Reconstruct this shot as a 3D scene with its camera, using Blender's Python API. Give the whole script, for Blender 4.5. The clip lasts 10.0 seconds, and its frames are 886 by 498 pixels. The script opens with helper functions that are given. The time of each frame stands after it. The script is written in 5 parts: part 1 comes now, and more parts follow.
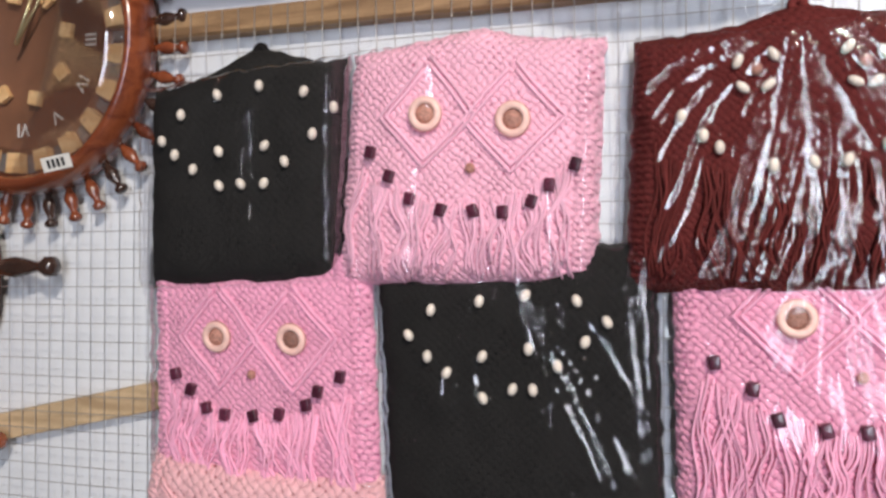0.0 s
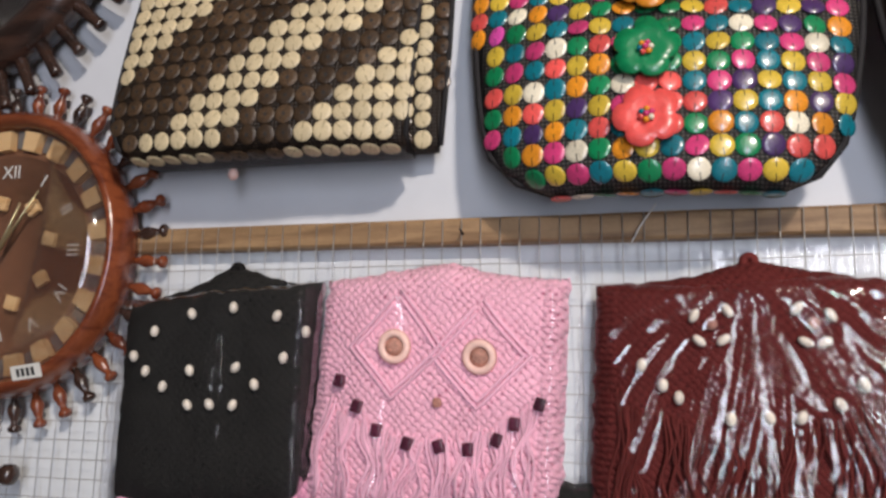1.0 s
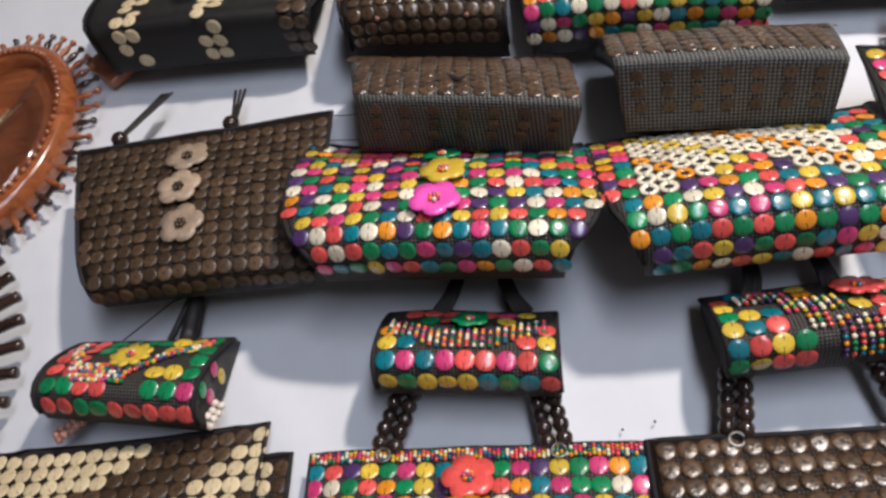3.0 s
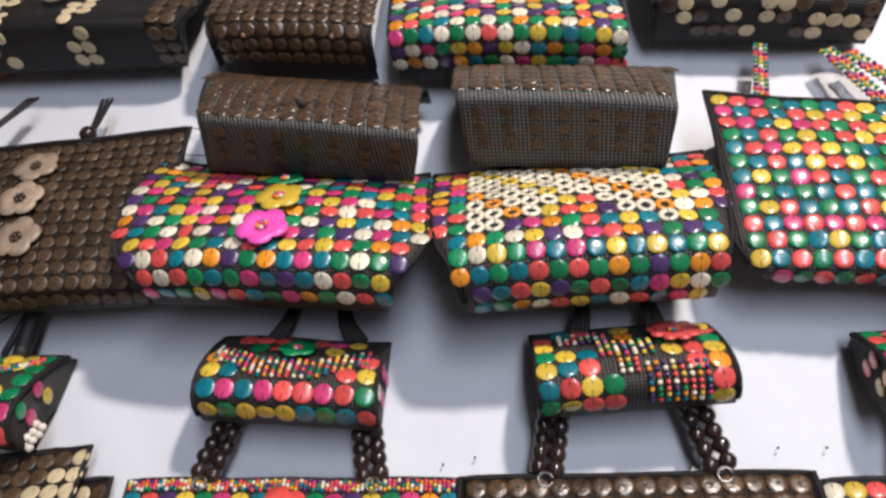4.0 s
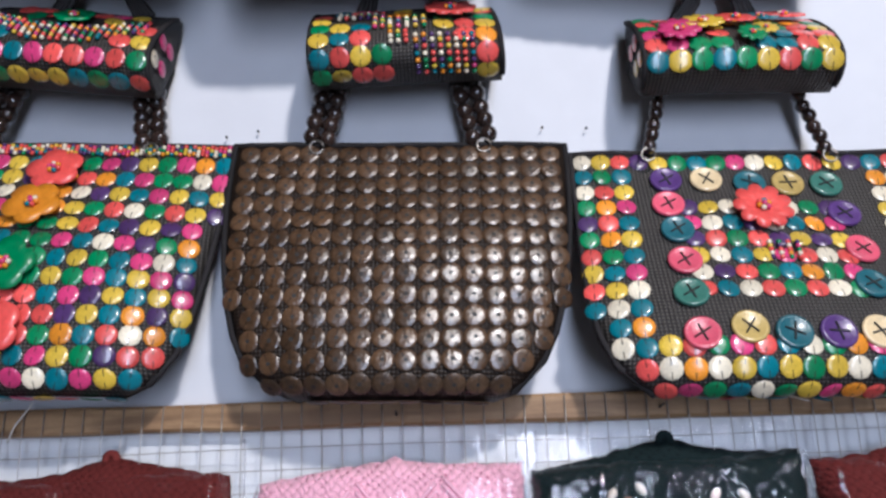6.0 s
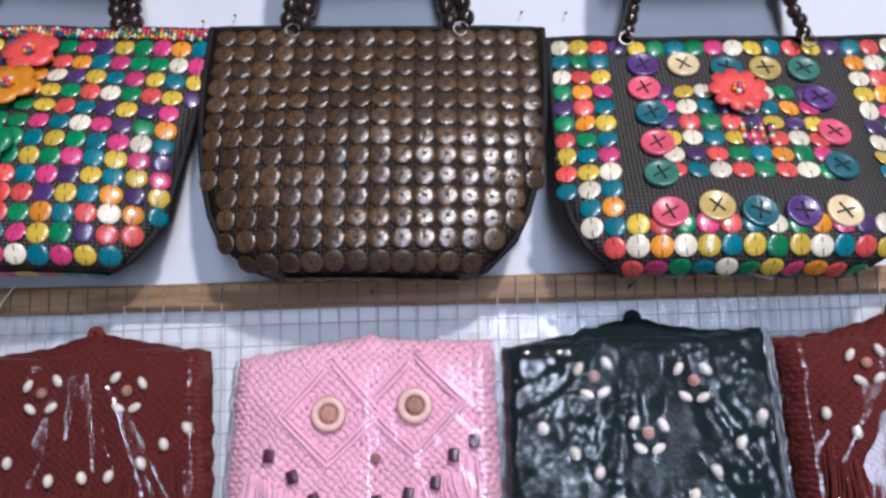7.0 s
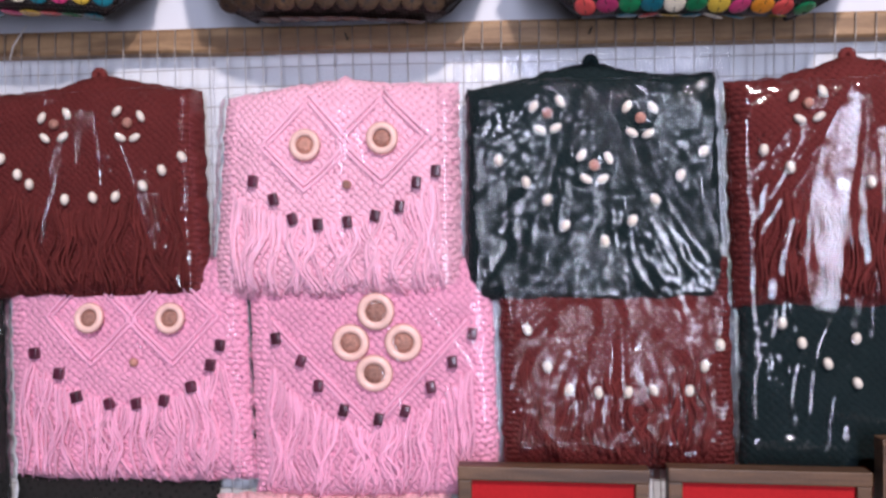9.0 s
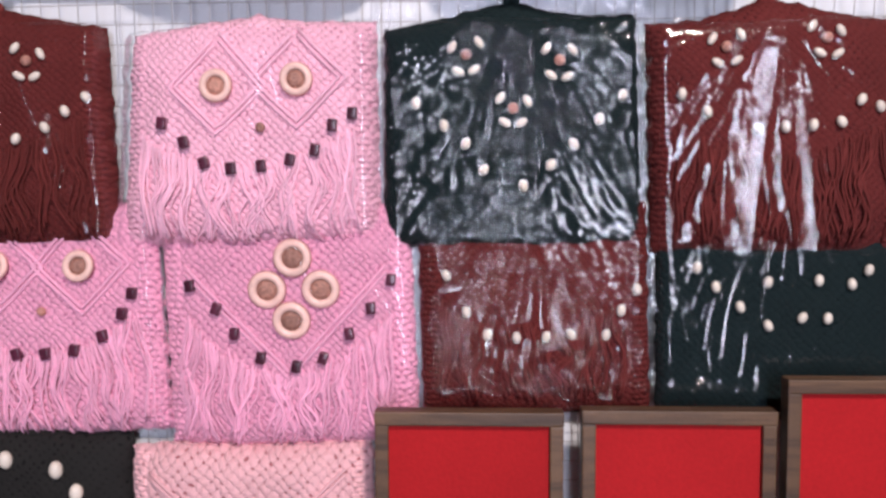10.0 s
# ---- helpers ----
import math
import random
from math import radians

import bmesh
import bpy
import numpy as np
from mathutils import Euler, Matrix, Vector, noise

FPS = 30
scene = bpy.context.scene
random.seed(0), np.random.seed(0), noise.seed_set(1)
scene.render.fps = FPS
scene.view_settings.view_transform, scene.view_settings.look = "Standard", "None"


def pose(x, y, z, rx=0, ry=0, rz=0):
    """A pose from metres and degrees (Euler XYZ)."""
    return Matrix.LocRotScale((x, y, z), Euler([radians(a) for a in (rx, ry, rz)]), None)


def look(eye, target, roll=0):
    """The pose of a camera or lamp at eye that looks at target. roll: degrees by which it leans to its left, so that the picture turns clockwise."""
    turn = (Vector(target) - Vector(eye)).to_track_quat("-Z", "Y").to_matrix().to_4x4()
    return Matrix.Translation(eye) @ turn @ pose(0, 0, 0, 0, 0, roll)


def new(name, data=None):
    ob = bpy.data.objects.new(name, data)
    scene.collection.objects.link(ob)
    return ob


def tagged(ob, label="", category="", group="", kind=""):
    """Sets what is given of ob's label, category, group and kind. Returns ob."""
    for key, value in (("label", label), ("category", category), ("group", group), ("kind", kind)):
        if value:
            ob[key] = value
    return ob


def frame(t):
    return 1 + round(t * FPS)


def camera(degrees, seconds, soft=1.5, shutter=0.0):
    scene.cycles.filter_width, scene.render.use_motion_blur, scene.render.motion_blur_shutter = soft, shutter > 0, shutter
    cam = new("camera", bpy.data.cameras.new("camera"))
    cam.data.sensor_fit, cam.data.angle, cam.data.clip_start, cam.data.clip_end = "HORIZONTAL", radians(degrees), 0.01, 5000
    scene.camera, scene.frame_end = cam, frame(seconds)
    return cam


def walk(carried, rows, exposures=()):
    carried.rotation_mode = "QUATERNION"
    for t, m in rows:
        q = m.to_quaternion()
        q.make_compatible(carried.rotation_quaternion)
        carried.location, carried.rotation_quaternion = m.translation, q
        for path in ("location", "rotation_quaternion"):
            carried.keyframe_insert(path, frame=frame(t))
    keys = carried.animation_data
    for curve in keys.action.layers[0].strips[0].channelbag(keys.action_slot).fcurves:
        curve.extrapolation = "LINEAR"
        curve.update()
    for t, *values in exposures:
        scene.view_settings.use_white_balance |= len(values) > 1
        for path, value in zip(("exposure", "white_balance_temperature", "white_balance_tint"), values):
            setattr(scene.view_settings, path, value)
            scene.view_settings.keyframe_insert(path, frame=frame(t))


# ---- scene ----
cam = camera(58.0, 10.0, soft=2.8)
PATH = [
    (0, (-0.190, -0.818, 1.400), (-1.412, 2.990, 1.376), -0.5),
    (0.5, (-0.182, -0.832, 1.444), (-1.336, 2.978, 1.844), 0.6),
    (1, (-0.174, -0.840, 1.506), (-1.276, 2.956, 2.116), 0.8),
    (1.5, (-0.148, -0.854, 1.560), (-1.116, 2.892, 2.568), 0.7),
    (2, (-0.120, -0.874, 1.606), (-0.852, 2.740, 3.152), -0.8),
    (2.5, (-0.106, -0.906, 1.638), (-0.706, 2.518, 3.620), -1.7),
    (2.7, (-0.098, -0.920, 1.648), (-0.656, 2.436, 3.750), -2.1),
    (3.8, (0.076, -0.916, 1.696), (-0.356, 2.382, 3.918), -1.5),
    (4, (0.096, -0.914, 1.694), (-0.250, 2.428, 3.864), -1.7),
    (4.5, (0.178, -0.900, 1.678), (-0.066, 2.580, 3.634), -1.6),
    (5, (0.234, -0.862, 1.642), (0.048, 2.762, 3.326), -2.0),
    (5.5, (0.250, -0.860, 1.608), (0.126, 2.872, 3.044), -2.4),
    (6, (0.268, -0.870, 1.566), (0.186, 2.946, 2.756), -1.9),
    (6.2, (0.284, -0.870, 1.560), (0.202, 2.980, 2.642), -1.5),
    (7.3, (0.296, -0.870, 1.506), (0.186, 3.066, 2.208), -1.6),
    (7.5, (0.280, -0.888, 1.496), (0.252, 3.066, 2.106), -1.9),
    (8, (0.264, -0.920, 1.472), (0.318, 3.062, 1.864), -1.8),
    (8.5, (0.318, -0.916, 1.442), (0.144, 3.078, 1.592), -0.4),
    (9, (0.394, -0.924, 1.412), (0.002, 3.058, 1.400), -0.2),
    (9.5, (0.416, -0.922, 1.410), (0.048, 3.060, 1.326), -0.6),
    (10, (0.432, -0.908, 1.404), (0.270, 3.080, 1.152), -0.2),
]
EXPOSURES = [(0.0, 0.38, 6760, 11), (0.5, 0.26, 6710, 11), (1.0, 0.09, 6800, 11), (1.5, -0.02, 6670, 11), (2.0, -0.1, 6720, 11), (2.7, 0.14, 6680, 11), (4.0, 0.26, 6640, 12), (4.5, 0.26, 6600, 12),
             (5.0, 0.18, 6380, 12), (5.5, 0.06, 6220, 12), (6.2, 0.06, 5920, 12), (7.5, 0.06, 5860, 16), (8.0, 0.06, 6010, 18), (9.0, 0.26, 6260, 22), (10.0, 0.18, 6510, 21)]
walk(cam, [(t, look(eye, target, roll)) for t, eye, target, roll in PATH], EXPOSURES)

# ---- light ----
world = bpy.data.worlds.new("world")
scene.world = world
world.use_nodes = True
wn = world.node_tree.nodes
sky = wn.new("ShaderNodeTexSky")
sky.sky_type, sky.sun_disc = "NISHITA", False
sky.sun_elevation, sky.sun_rotation = radians(35), radians(160)
world.node_tree.links.new(sky.outputs[0], wn["Background"].inputs[0])
wn["Background"].inputs[1].default_value = 0.13

lamp_data = bpy.data.lights.new("stall_lamp", "AREA")
lamp_data.shape, lamp_data.size = "DISK", 0.22
lamp_data.energy, lamp_data.color = 75, (1.0, 0.93, 0.86)
lamp = new("stall_lamp_light", lamp_data)
lamp.matrix_world = look((1.15, -2.6, 3.25), (0.05, 0.0, 1.85))
# added lamp out of view: cool sky fill and narrow streaks in the film
day_data = bpy.data.lights.new("doorway_daylight", "AREA")
day_data.shape, day_data.size, day_data.size_y = "RECTANGLE", 0.55, 2.3
day_data.energy, day_data.color = 66, (0.73, 0.815, 1.0)
daylight = new("doorway_daylight", day_data)
daylight.matrix_world = look((0.75, -3.55, 1.6), (0.75, 0.0, 1.6))


# ---- materials ----
def mat(name, color, rough=0.5, metal=0.0, vary=0.25, scale=40.0, bump=0.15, fine=220.0, coat=0.0, island=False, spec=0.5):
    m = bpy.data.materials.new(name)
    m.use_nodes = True
    n, link = m.node_tree.nodes, m.node_tree.links.new
    b = n["Principled BSDF"]
    b.inputs["Roughness"].default_value, b.inputs["Metallic"].default_value = rough, metal
    b.inputs["Coat Weight"].default_value = coat
    b.inputs["Coat Roughness"].default_value = 0.15
    b.inputs["Specular IOR Level"].default_value = spec
    big, small = n.new("ShaderNodeTexNoise"), n.new("ShaderNodeTexNoise")
    big.inputs["Scale"].default_value, small.inputs["Scale"].default_value = scale, fine
    big.inputs["Detail"].default_value = small.inputs["Detail"].default_value = 3
    geo = n.new("ShaderNodeNewGeometry")
    for t in (big, small):
        link(geo.outputs["Position"], t.inputs["Vector"])
    add = n.new("ShaderNodeMath")
    add.operation = "ADD"
    link(big.outputs[0], add.inputs[0])
    link(small.outputs[0], add.inputs[1])
    mp = n.new("ShaderNodeMapRange")
    mp.inputs[1].default_value, mp.inputs[2].default_value = 0.6, 1.4
    mp.inputs[3].default_value, mp.inputs[4].default_value = 1 - vary, 1 + vary
    link(add.outputs[0], mp.inputs[0])
    info = n.new("ShaderNodeObjectInfo")
    rnd = n.new("ShaderNodeMapRange")
    rnd.inputs[3].default_value, rnd.inputs[4].default_value = 1 - vary * 0.7, 1 + vary * 0.7
    link(info.outputs["Random"], rnd.inputs[0])
    mul = n.new("ShaderNodeMath")
    mul.operation = "MULTIPLY"
    link(mp.outputs[0], mul.inputs[0])
    link(rnd.outputs[0], mul.inputs[1])
    value = mul.outputs[0]
    if island:
        strand = n.new("ShaderNodeMapRange")
        strand.inputs[3].default_value, strand.inputs[4].default_value = 0.84, 1.14
        link(geo.outputs["Random Per Island"], strand.inputs[0])
        per = n.new("ShaderNodeMath")
        per.operation = "MULTIPLY"
        link(value, per.inputs[0])
        link(strand.outputs[0], per.inputs[1])
        value = per.outputs[0]
    hsv = n.new("ShaderNodeHueSaturation")
    hsv.inputs["Color"].default_value = (*color, 1)
    link(value, hsv.inputs["Value"])
    link(hsv.outputs[0], b.inputs["Base Color"])
    bp = n.new("ShaderNodeBump")
    bp.inputs["Strength"].default_value, bp.inputs["Distance"].default_value = bump, 0.002
    link(add.outputs[0], bp.inputs["Height"])
    link(bp.outputs[0], b.inputs["Normal"])
    m["hsv"], m["bump"] = hsv.name, bp.name
    return m


def nodes_of(m):
    return m.node_tree.nodes, m.node_tree.links.new, m.node_tree.nodes["Principled BSDF"]


def tint_by(m, factor_socket, color, blend="MIX"):
    """Lays a second colour over the base colour where the factor is 1."""
    n, link, b = nodes_of(m)
    mix = n.new("ShaderNodeMix")
    mix.data_type = "RGBA"
    old = b.inputs["Base Color"].links[0].from_socket
    link(factor_socket, mix.inputs[0])
    link(old, mix.inputs[6])
    mix.inputs[7].default_value = (*color, 1)
    link(mix.outputs[2], b.inputs["Base Color"])


def math_node(m, op, a, b2=None):
    n, link = m.node_tree.nodes, m.node_tree.links.new
    k = n.new("ShaderNodeMath")
    k.operation = op
    for i, v in enumerate((a, b2)):
        if v is None:
            continue
        if isinstance(v, (int, float)):
            k.inputs[i].default_value = v
        else:
            link(v, k.inputs[i])
    return k.outputs[0]


def disc_marks(m, color=(0.03, 0.02, 0.015), hole=0.13, line=0.05):
    """The stitch through the middle of a sewn disc: a hole and a short thread."""
    n, link, b = nodes_of(m)
    co = n.new("ShaderNodeTexCoord")
    sep = n.new("ShaderNodeSeparateXYZ")
    link(co.outputs["Object"], sep.inputs[0])
    ax = math_node(m, "ABSOLUTE", sep.outputs[0])
    ay = math_node(m, "ABSOLUTE", sep.outputs[1])
    inline = math_node(m, "MULTIPLY", math_node(m, "LESS_THAN", ax, line), math_node(m, "LESS_THAN", math_node(m, "ABSOLUTE", math_node(m, "SUBTRACT", ay, 0.62)), 0.34))
    r = math_node(m, "SQRT", math_node(m, "ADD", math_node(m, "MULTIPLY", ax, ax), math_node(m, "MULTIPLY", ay, ay)))
    dot = math_node(m, "LESS_THAN", r, hole)
    f = math_node(m, "MULTIPLY", math_node(m, "MAXIMUM", inline, dot), 0.9)
    tint_by(m, f, color)
    return m


PALETTE = {"r": (0.72, 0.085, 0.075), "p": (0.6, 0.045, 0.17), "y": (0.66, 0.45, 0.05), "g": (0.0, 0.2, 0.07), "t": (0.0, 0.155, 0.2),
           "u": (0.07, 0.03, 0.12), "o": (0.76, 0.27, 0.02), "w": (0.76, 0.68, 0.52), "m": (0.8, 0.09, 0.42)}
PAINT = {k: disc_marks(mat("lacquer_" + k, c, rough=0.34, vary=0.26, scale=60, bump=0.14, fine=500, coat=0.75), line=0.05, hole=0.0) for k, c in PALETTE.items()}
GLOSS = {k: mat("bead_" + k, c, rough=0.34, vary=0.2, coat=0.25) for k, c in PALETTE.items()}
SHELL = disc_marks(mat("brown_shell", (0.078, 0.042, 0.021), rough=0.28, vary=0.5, scale=70, bump=0.4, fine=260, coat=0.15, spec=0.9), color=(0.006, 0.004, 0.003), hole=0.19, line=0.05)
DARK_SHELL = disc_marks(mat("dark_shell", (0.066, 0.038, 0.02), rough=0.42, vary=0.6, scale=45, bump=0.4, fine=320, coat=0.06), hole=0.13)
CREAM = disc_marks(mat("cream_shell", (0.62, 0.5, 0.31), rough=0.42, vary=0.16, scale=60, bump=0.25, fine=420), color=(0.2, 0.13, 0.06), hole=0.0, line=0.04)
BUTTON = {k: disc_marks(mat("button_" + k, c, rough=0.28, vary=0.2, scale=50, bump=0.2, fine=400, coat=0.25), line=0.0, hole=0.0)
          for k, c in {"p": (0.7, 0.1, 0.16), "c": (0.72, 0.56, 0.33), "t": (0.02, 0.12, 0.15), "u": (0.09, 0.04, 0.17), "k": (0.5, 0.36, 0.12), "g": (0.05, 0.18, 0.14)}.items()}


def net(name, dark, light, period=0.0042):
    """Woven plastic canvas: a fine square net."""
    m = mat(name, dark, rough=0.45, vary=0.3, bump=0.2, spec=0.25)
    n, link, b = nodes_of(m)
    uv = n.new("ShaderNodeUVMap")
    sep = n.new("ShaderNodeSeparateXYZ")
    link(uv.outputs[0], sep.inputs[0])
    s = [math_node(m, "ABSOLUTE", math_node(m, "SINE", math_node(m, "MULTIPLY", sep.outputs[i], math.pi / period))) for i in (0, 1)]
    f = math_node(m, "MULTIPLY", s[0], s[1])
    g = math_node(m, "GREATER_THAN", f, 0.55)
    tint_by(m, math_node(m, "MULTIPLY", g, 0.5), light)
    bp = n.new("ShaderNodeBump")
    bp.inputs["Strength"].default_value, bp.inputs["Distance"].default_value = 0.5, 0.002
    link(f, bp.inputs["Height"])
    link(b.inputs["Normal"].links[0].from_socket, bp.inputs["Normal"])
    link(bp.outputs[0], b.inputs["Normal"])
    return m


NET_BLACK = net("black_net", (0.021, 0.019, 0.018), (0.14, 0.125, 0.11))
NET_BROWN = net("brown_net", (0.014, 0.009, 0.007), (0.05, 0.034, 0.022))
NET_DARK = net("dark_net", (0.011, 0.01, 0.01), (0.035, 0.032, 0.03))
NET_GREY = net("grey_net", (0.03, 0.03, 0.029), (0.34, 0.33, 0.3), 0.005)
BLACK_CLOTH = mat("black_edging", (0.02, 0.018, 0.019), spec=0.2, rough=0.7, vary=0.3, bump=0.4, fine=900)
CORD = mat("black_cord", (0.022, 0.019, 0.019), rough=0.5, bump=0.4, fine=900)
WOODBEAD = mat("dark_wood_bead", (0.026, 0.015, 0.012), rough=0.22, vary=0.4, coat=0.4)
STEEL = mat("steel_ring", (0.3, 0.28, 0.26), rough=0.35, metal=1.0)


def bead_mix(name, keys):
    """Small glass beads, each of one of the colours."""
    m = mat(name, (1, 1, 1), rough=0.25, vary=0.1, coat=0.3)
    n, link, b = nodes_of(m)
    geo = n.new("ShaderNodeNewGeometry")
    ramp = n.new("ShaderNodeValToRGB")
    ramp.color_ramp.interpolation = "CONSTANT"
    e = ramp.color_ramp.elements
    for i, k in enumerate(keys):
        el = e[i] if i < 2 else e.new(i / len(keys))
        el.position, el.color = i / len(keys), (*PALETTE[k], 1)
    link(geo.outputs["Random Per Island"], ramp.inputs[0])
    link(ramp.outputs[0], b.inputs["Base Color"])
    return m


BEADS = bead_mix("glass_beads", "wrtyuwogrp")


def knit(name, color, dark, size=0.0066, strength=0.68, rough=0.85, diagonal=True):
    """Knotted yarn: rows of knots with small holes between them."""
    m = mat(name, color, rough=rough, vary=0.13, scale=25, bump=0.5, fine=700, spec=0.5 if color[0] > 0.3 else 0.12)
    n, link, b = nodes_of(m)
    b.inputs["Sheen Weight"].default_value = 0.2 if color[0] > 0.3 else 0.0
    uv = n.new("ShaderNodeUVMap")
    rot = n.new("ShaderNodeMapping")
    rot.inputs["Rotation"].default_value = (0, 0, radians(45 if diagonal else 0))
    link(uv.outputs[0], rot.inputs[0])
    nz = n.new("ShaderNodeTexNoise")
    nz.inputs["Scale"].default_value = 60
    link(uv.outputs[0], nz.inputs["Vector"])
    mx = n.new("ShaderNodeMix")
    mx.data_type = "VECTOR"
    mx.inputs[0].default_value = 0.012
    link(rot.outputs[0], mx.inputs[4])
    link(nz.outputs["Color"], mx.inputs[5])
    sep = n.new("ShaderNodeSeparateXYZ")
    link(mx.outputs[1], sep.inputs[0])
    s = [math_node(m, "ABSOLUTE", math_node(m, "SINE", math_node(m, "MULTIPLY", sep.outputs[i], math.pi / size * (1.0 if i else 0.8)))) for i in (0, 1)]
    f = math_node(m, "POWER", math_node(m, "MULTIPLY", s[0], s[1]), 0.5)
    gap = math_node(m, "MAXIMUM", s[0], s[1])
    hole = n.new("ShaderNodeMapRange")
    hole.inputs[1].default_value, hole.inputs[2].default_value = 0.62, 0.3
    link(gap, hole.inputs[0])
    loose = n.new("ShaderNodeTexNoise")
    loose.inputs["Scale"].default_value = 33
    link(uv.outputs[0], loose.inputs["Vector"])
    patch = n.new("ShaderNodeMapRange")
    patch.inputs[1].default_value, patch.inputs[2].default_value, patch.inputs[3].default_value = 0.38, 0.62, 0.25
    link(loose.outputs[0], patch.inputs[0])
    tint_by(m, math_node(m, "MULTIPLY", hole.outputs[0], patch.outputs[0]), dark)
    bp = n.new("ShaderNodeBump")
    bp.inputs["Strength"].default_value, bp.inputs["Distance"].default_value = strength, 0.003
    link(f, bp.inputs["Height"])
    link(b.inputs["Normal"].links[0].from_socket, bp.inputs["Normal"])
    link(bp.outputs[0], b.inputs["Normal"])
    return m


YARNS = {
    "pink": (knit("pink_knit", (0.94, 0.48, 0.6), (0.5, 0.13, 0.22)), mat("pink_yarn", (0.96, 0.53, 0.66), rough=0.85, vary=0.12, bump=0.5, fine=900, island=True)),
    "rose": (knit("rose_knit", (0.91, 0.385, 0.54), (0.46, 0.1, 0.22)), mat("rose_yarn", (0.94, 0.45, 0.61), rough=0.85, vary=0.12, bump=0.5, fine=900, island=True)),
    "peach": (knit("peach_knit", (0.92, 0.5, 0.52), (0.36, 0.09, 0.1), 0.0088), mat("peach_yarn", (0.9, 0.5, 0.53), rough=0.85, vary=0.12, bump=0.5, fine=900, island=True)),
    "maroon": (knit("maroon_knit", (0.125, 0.022, 0.02), (0.035, 0.006, 0.006), 0.006, 0.45), mat("maroon_yarn", (0.14, 0.026, 0.023), rough=0.8, vary=0.25, bump=0.5, fine=900, island=True, spec=0.12)),
    "black": (knit("black_knit", (0.02, 0.019, 0.018), (0.004, 0.004, 0.004), 0.007, 0.15), mat("black_yarn", (0.013, 0.012, 0.012), rough=0.75, vary=0.3, bump=0.5, fine=900, island=True, spec=0.12)),
    "teal": (knit("dark_teal_knit", (0.009, 0.018, 0.019), (0.003, 0.006, 0.007), 0.007, 0.3), mat("dark_teal_yarn", (0.01, 0.02, 0.021), rough=0.75, vary=0.3, bump=0.5, fine=900, island=True, spec=0.12)),
}
PEARL = mat("pearl_bead", (0.74, 0.66, 0.56), rough=0.35, vary=0.1)
CREAM_RING = mat("cream_wood_ring", (0.86, 0.55, 0.47), rough=0.4, vary=0.12)
BROWN_BEAD = mat("brown_wood_bead", (0.42, 0.2, 0.15), rough=0.4, vary=0.5, scale=260, bump=0.8, fine=600)
DARK_BEAD = mat("dark_cube_bead", (0.075, 0.015, 0.032), rough=0.28, vary=0.5, scale=300, coat=0.3)

def clear_film(name, crush, fine, patchy, sheen=0.06, coarse=30, blur=0.055):
    """Clear bag film: see-through with a sharp gloss, crushed into small facets where patchy noise allows it."""
    m = bpy.data.materials.new(name)
    m.use_nodes = True
    n, link = m.node_tree.nodes, m.node_tree.links.new
    n.remove(n["Principled BSDF"])
    clear, shine, mixer = n.new("ShaderNodeBsdfTransparent"), n.new("ShaderNodeBsdfGlossy"), n.new("ShaderNodeMixShader")
    clear.inputs[0].default_value = (0.97, 0.97, 0.98, 1)
    shine.inputs["Roughness"].default_value = blur
    weight = n.new("ShaderNodeLayerWeight")
    weight.inputs["Blend"].default_value = 0.12
    ramp = n.new("ShaderNodeMapRange")
    ramp.inputs[3].default_value, ramp.inputs[4].default_value = sheen, 0.6
    geo = n.new("ShaderNodeNewGeometry")
    stretch = n.new("ShaderNodeMapping")
    stretch.inputs["Scale"].default_value = (1.5, 1, 0.6)
    link(geo.outputs["Position"], stretch.inputs[0])

    def ridges(scale):
        """Creases where a noise crosses its middle value."""
        t = n.new("ShaderNodeTexNoise")
        t.inputs["Scale"].default_value, t.inputs["Detail"].default_value, t.inputs["Distortion"].default_value = scale, 0.6, 0.8
        link(stretch.outputs[0], t.inputs["Vector"])
        return math_node(m, "ABSOLUTE", math_node(m, "SUBTRACT", t.outputs[0], 0.5))

    height = math_node(m, "ADD", ridges(coarse), math_node(m, "MULTIPLY", ridges(fine), coarse / fine))
    patch = n.new("ShaderNodeTexNoise")
    patch.inputs["Scale"].default_value, patch.inputs["Detail"].default_value = 11, 1
    link(geo.outputs["Position"], patch.inputs["Vector"])
    where = n.new("ShaderNodeMapRange")
    where.inputs[1].default_value, where.inputs[2].default_value = 0.5 - 0.12, 0.5 + 0.12
    where.inputs[3].default_value, where.inputs[4].default_value = 1 - patchy, 1
    link(patch.outputs[0], where.inputs[0])
    bump = n.new("ShaderNodeBump")
    bump.inputs["Distance"].default_value = 0.01
    link(math_node(m, "MULTIPLY", where.outputs[0], crush), bump.inputs["Strength"])
    link(height, bump.inputs["Height"])
    link(bump.outputs[0], shine.inputs["Normal"])
    link(bump.outputs[0], weight.inputs["Normal"])
    link(weight.outputs["Fresnel"], ramp.inputs[0])
    link(ramp.outputs[0], mixer.inputs[0])
    link(clear.outputs[0], mixer.inputs[1])
    link(shine.outputs[0], mixer.inputs[2])
    link(mixer.outputs[0], n["Material Output"].inputs[0])
    return m


FILM_SOFT = clear_film("soft_clear_film", 0.08, 80, 0.8, 0.028)
FILM_CREASED = clear_film("creased_clear_film", 0.2, 95, 0.85, 0.045)
FILM_CRUSHED = clear_film("crushed_clear_film", 0.42, 120, 0.85, 0.045, 40, 0.04)


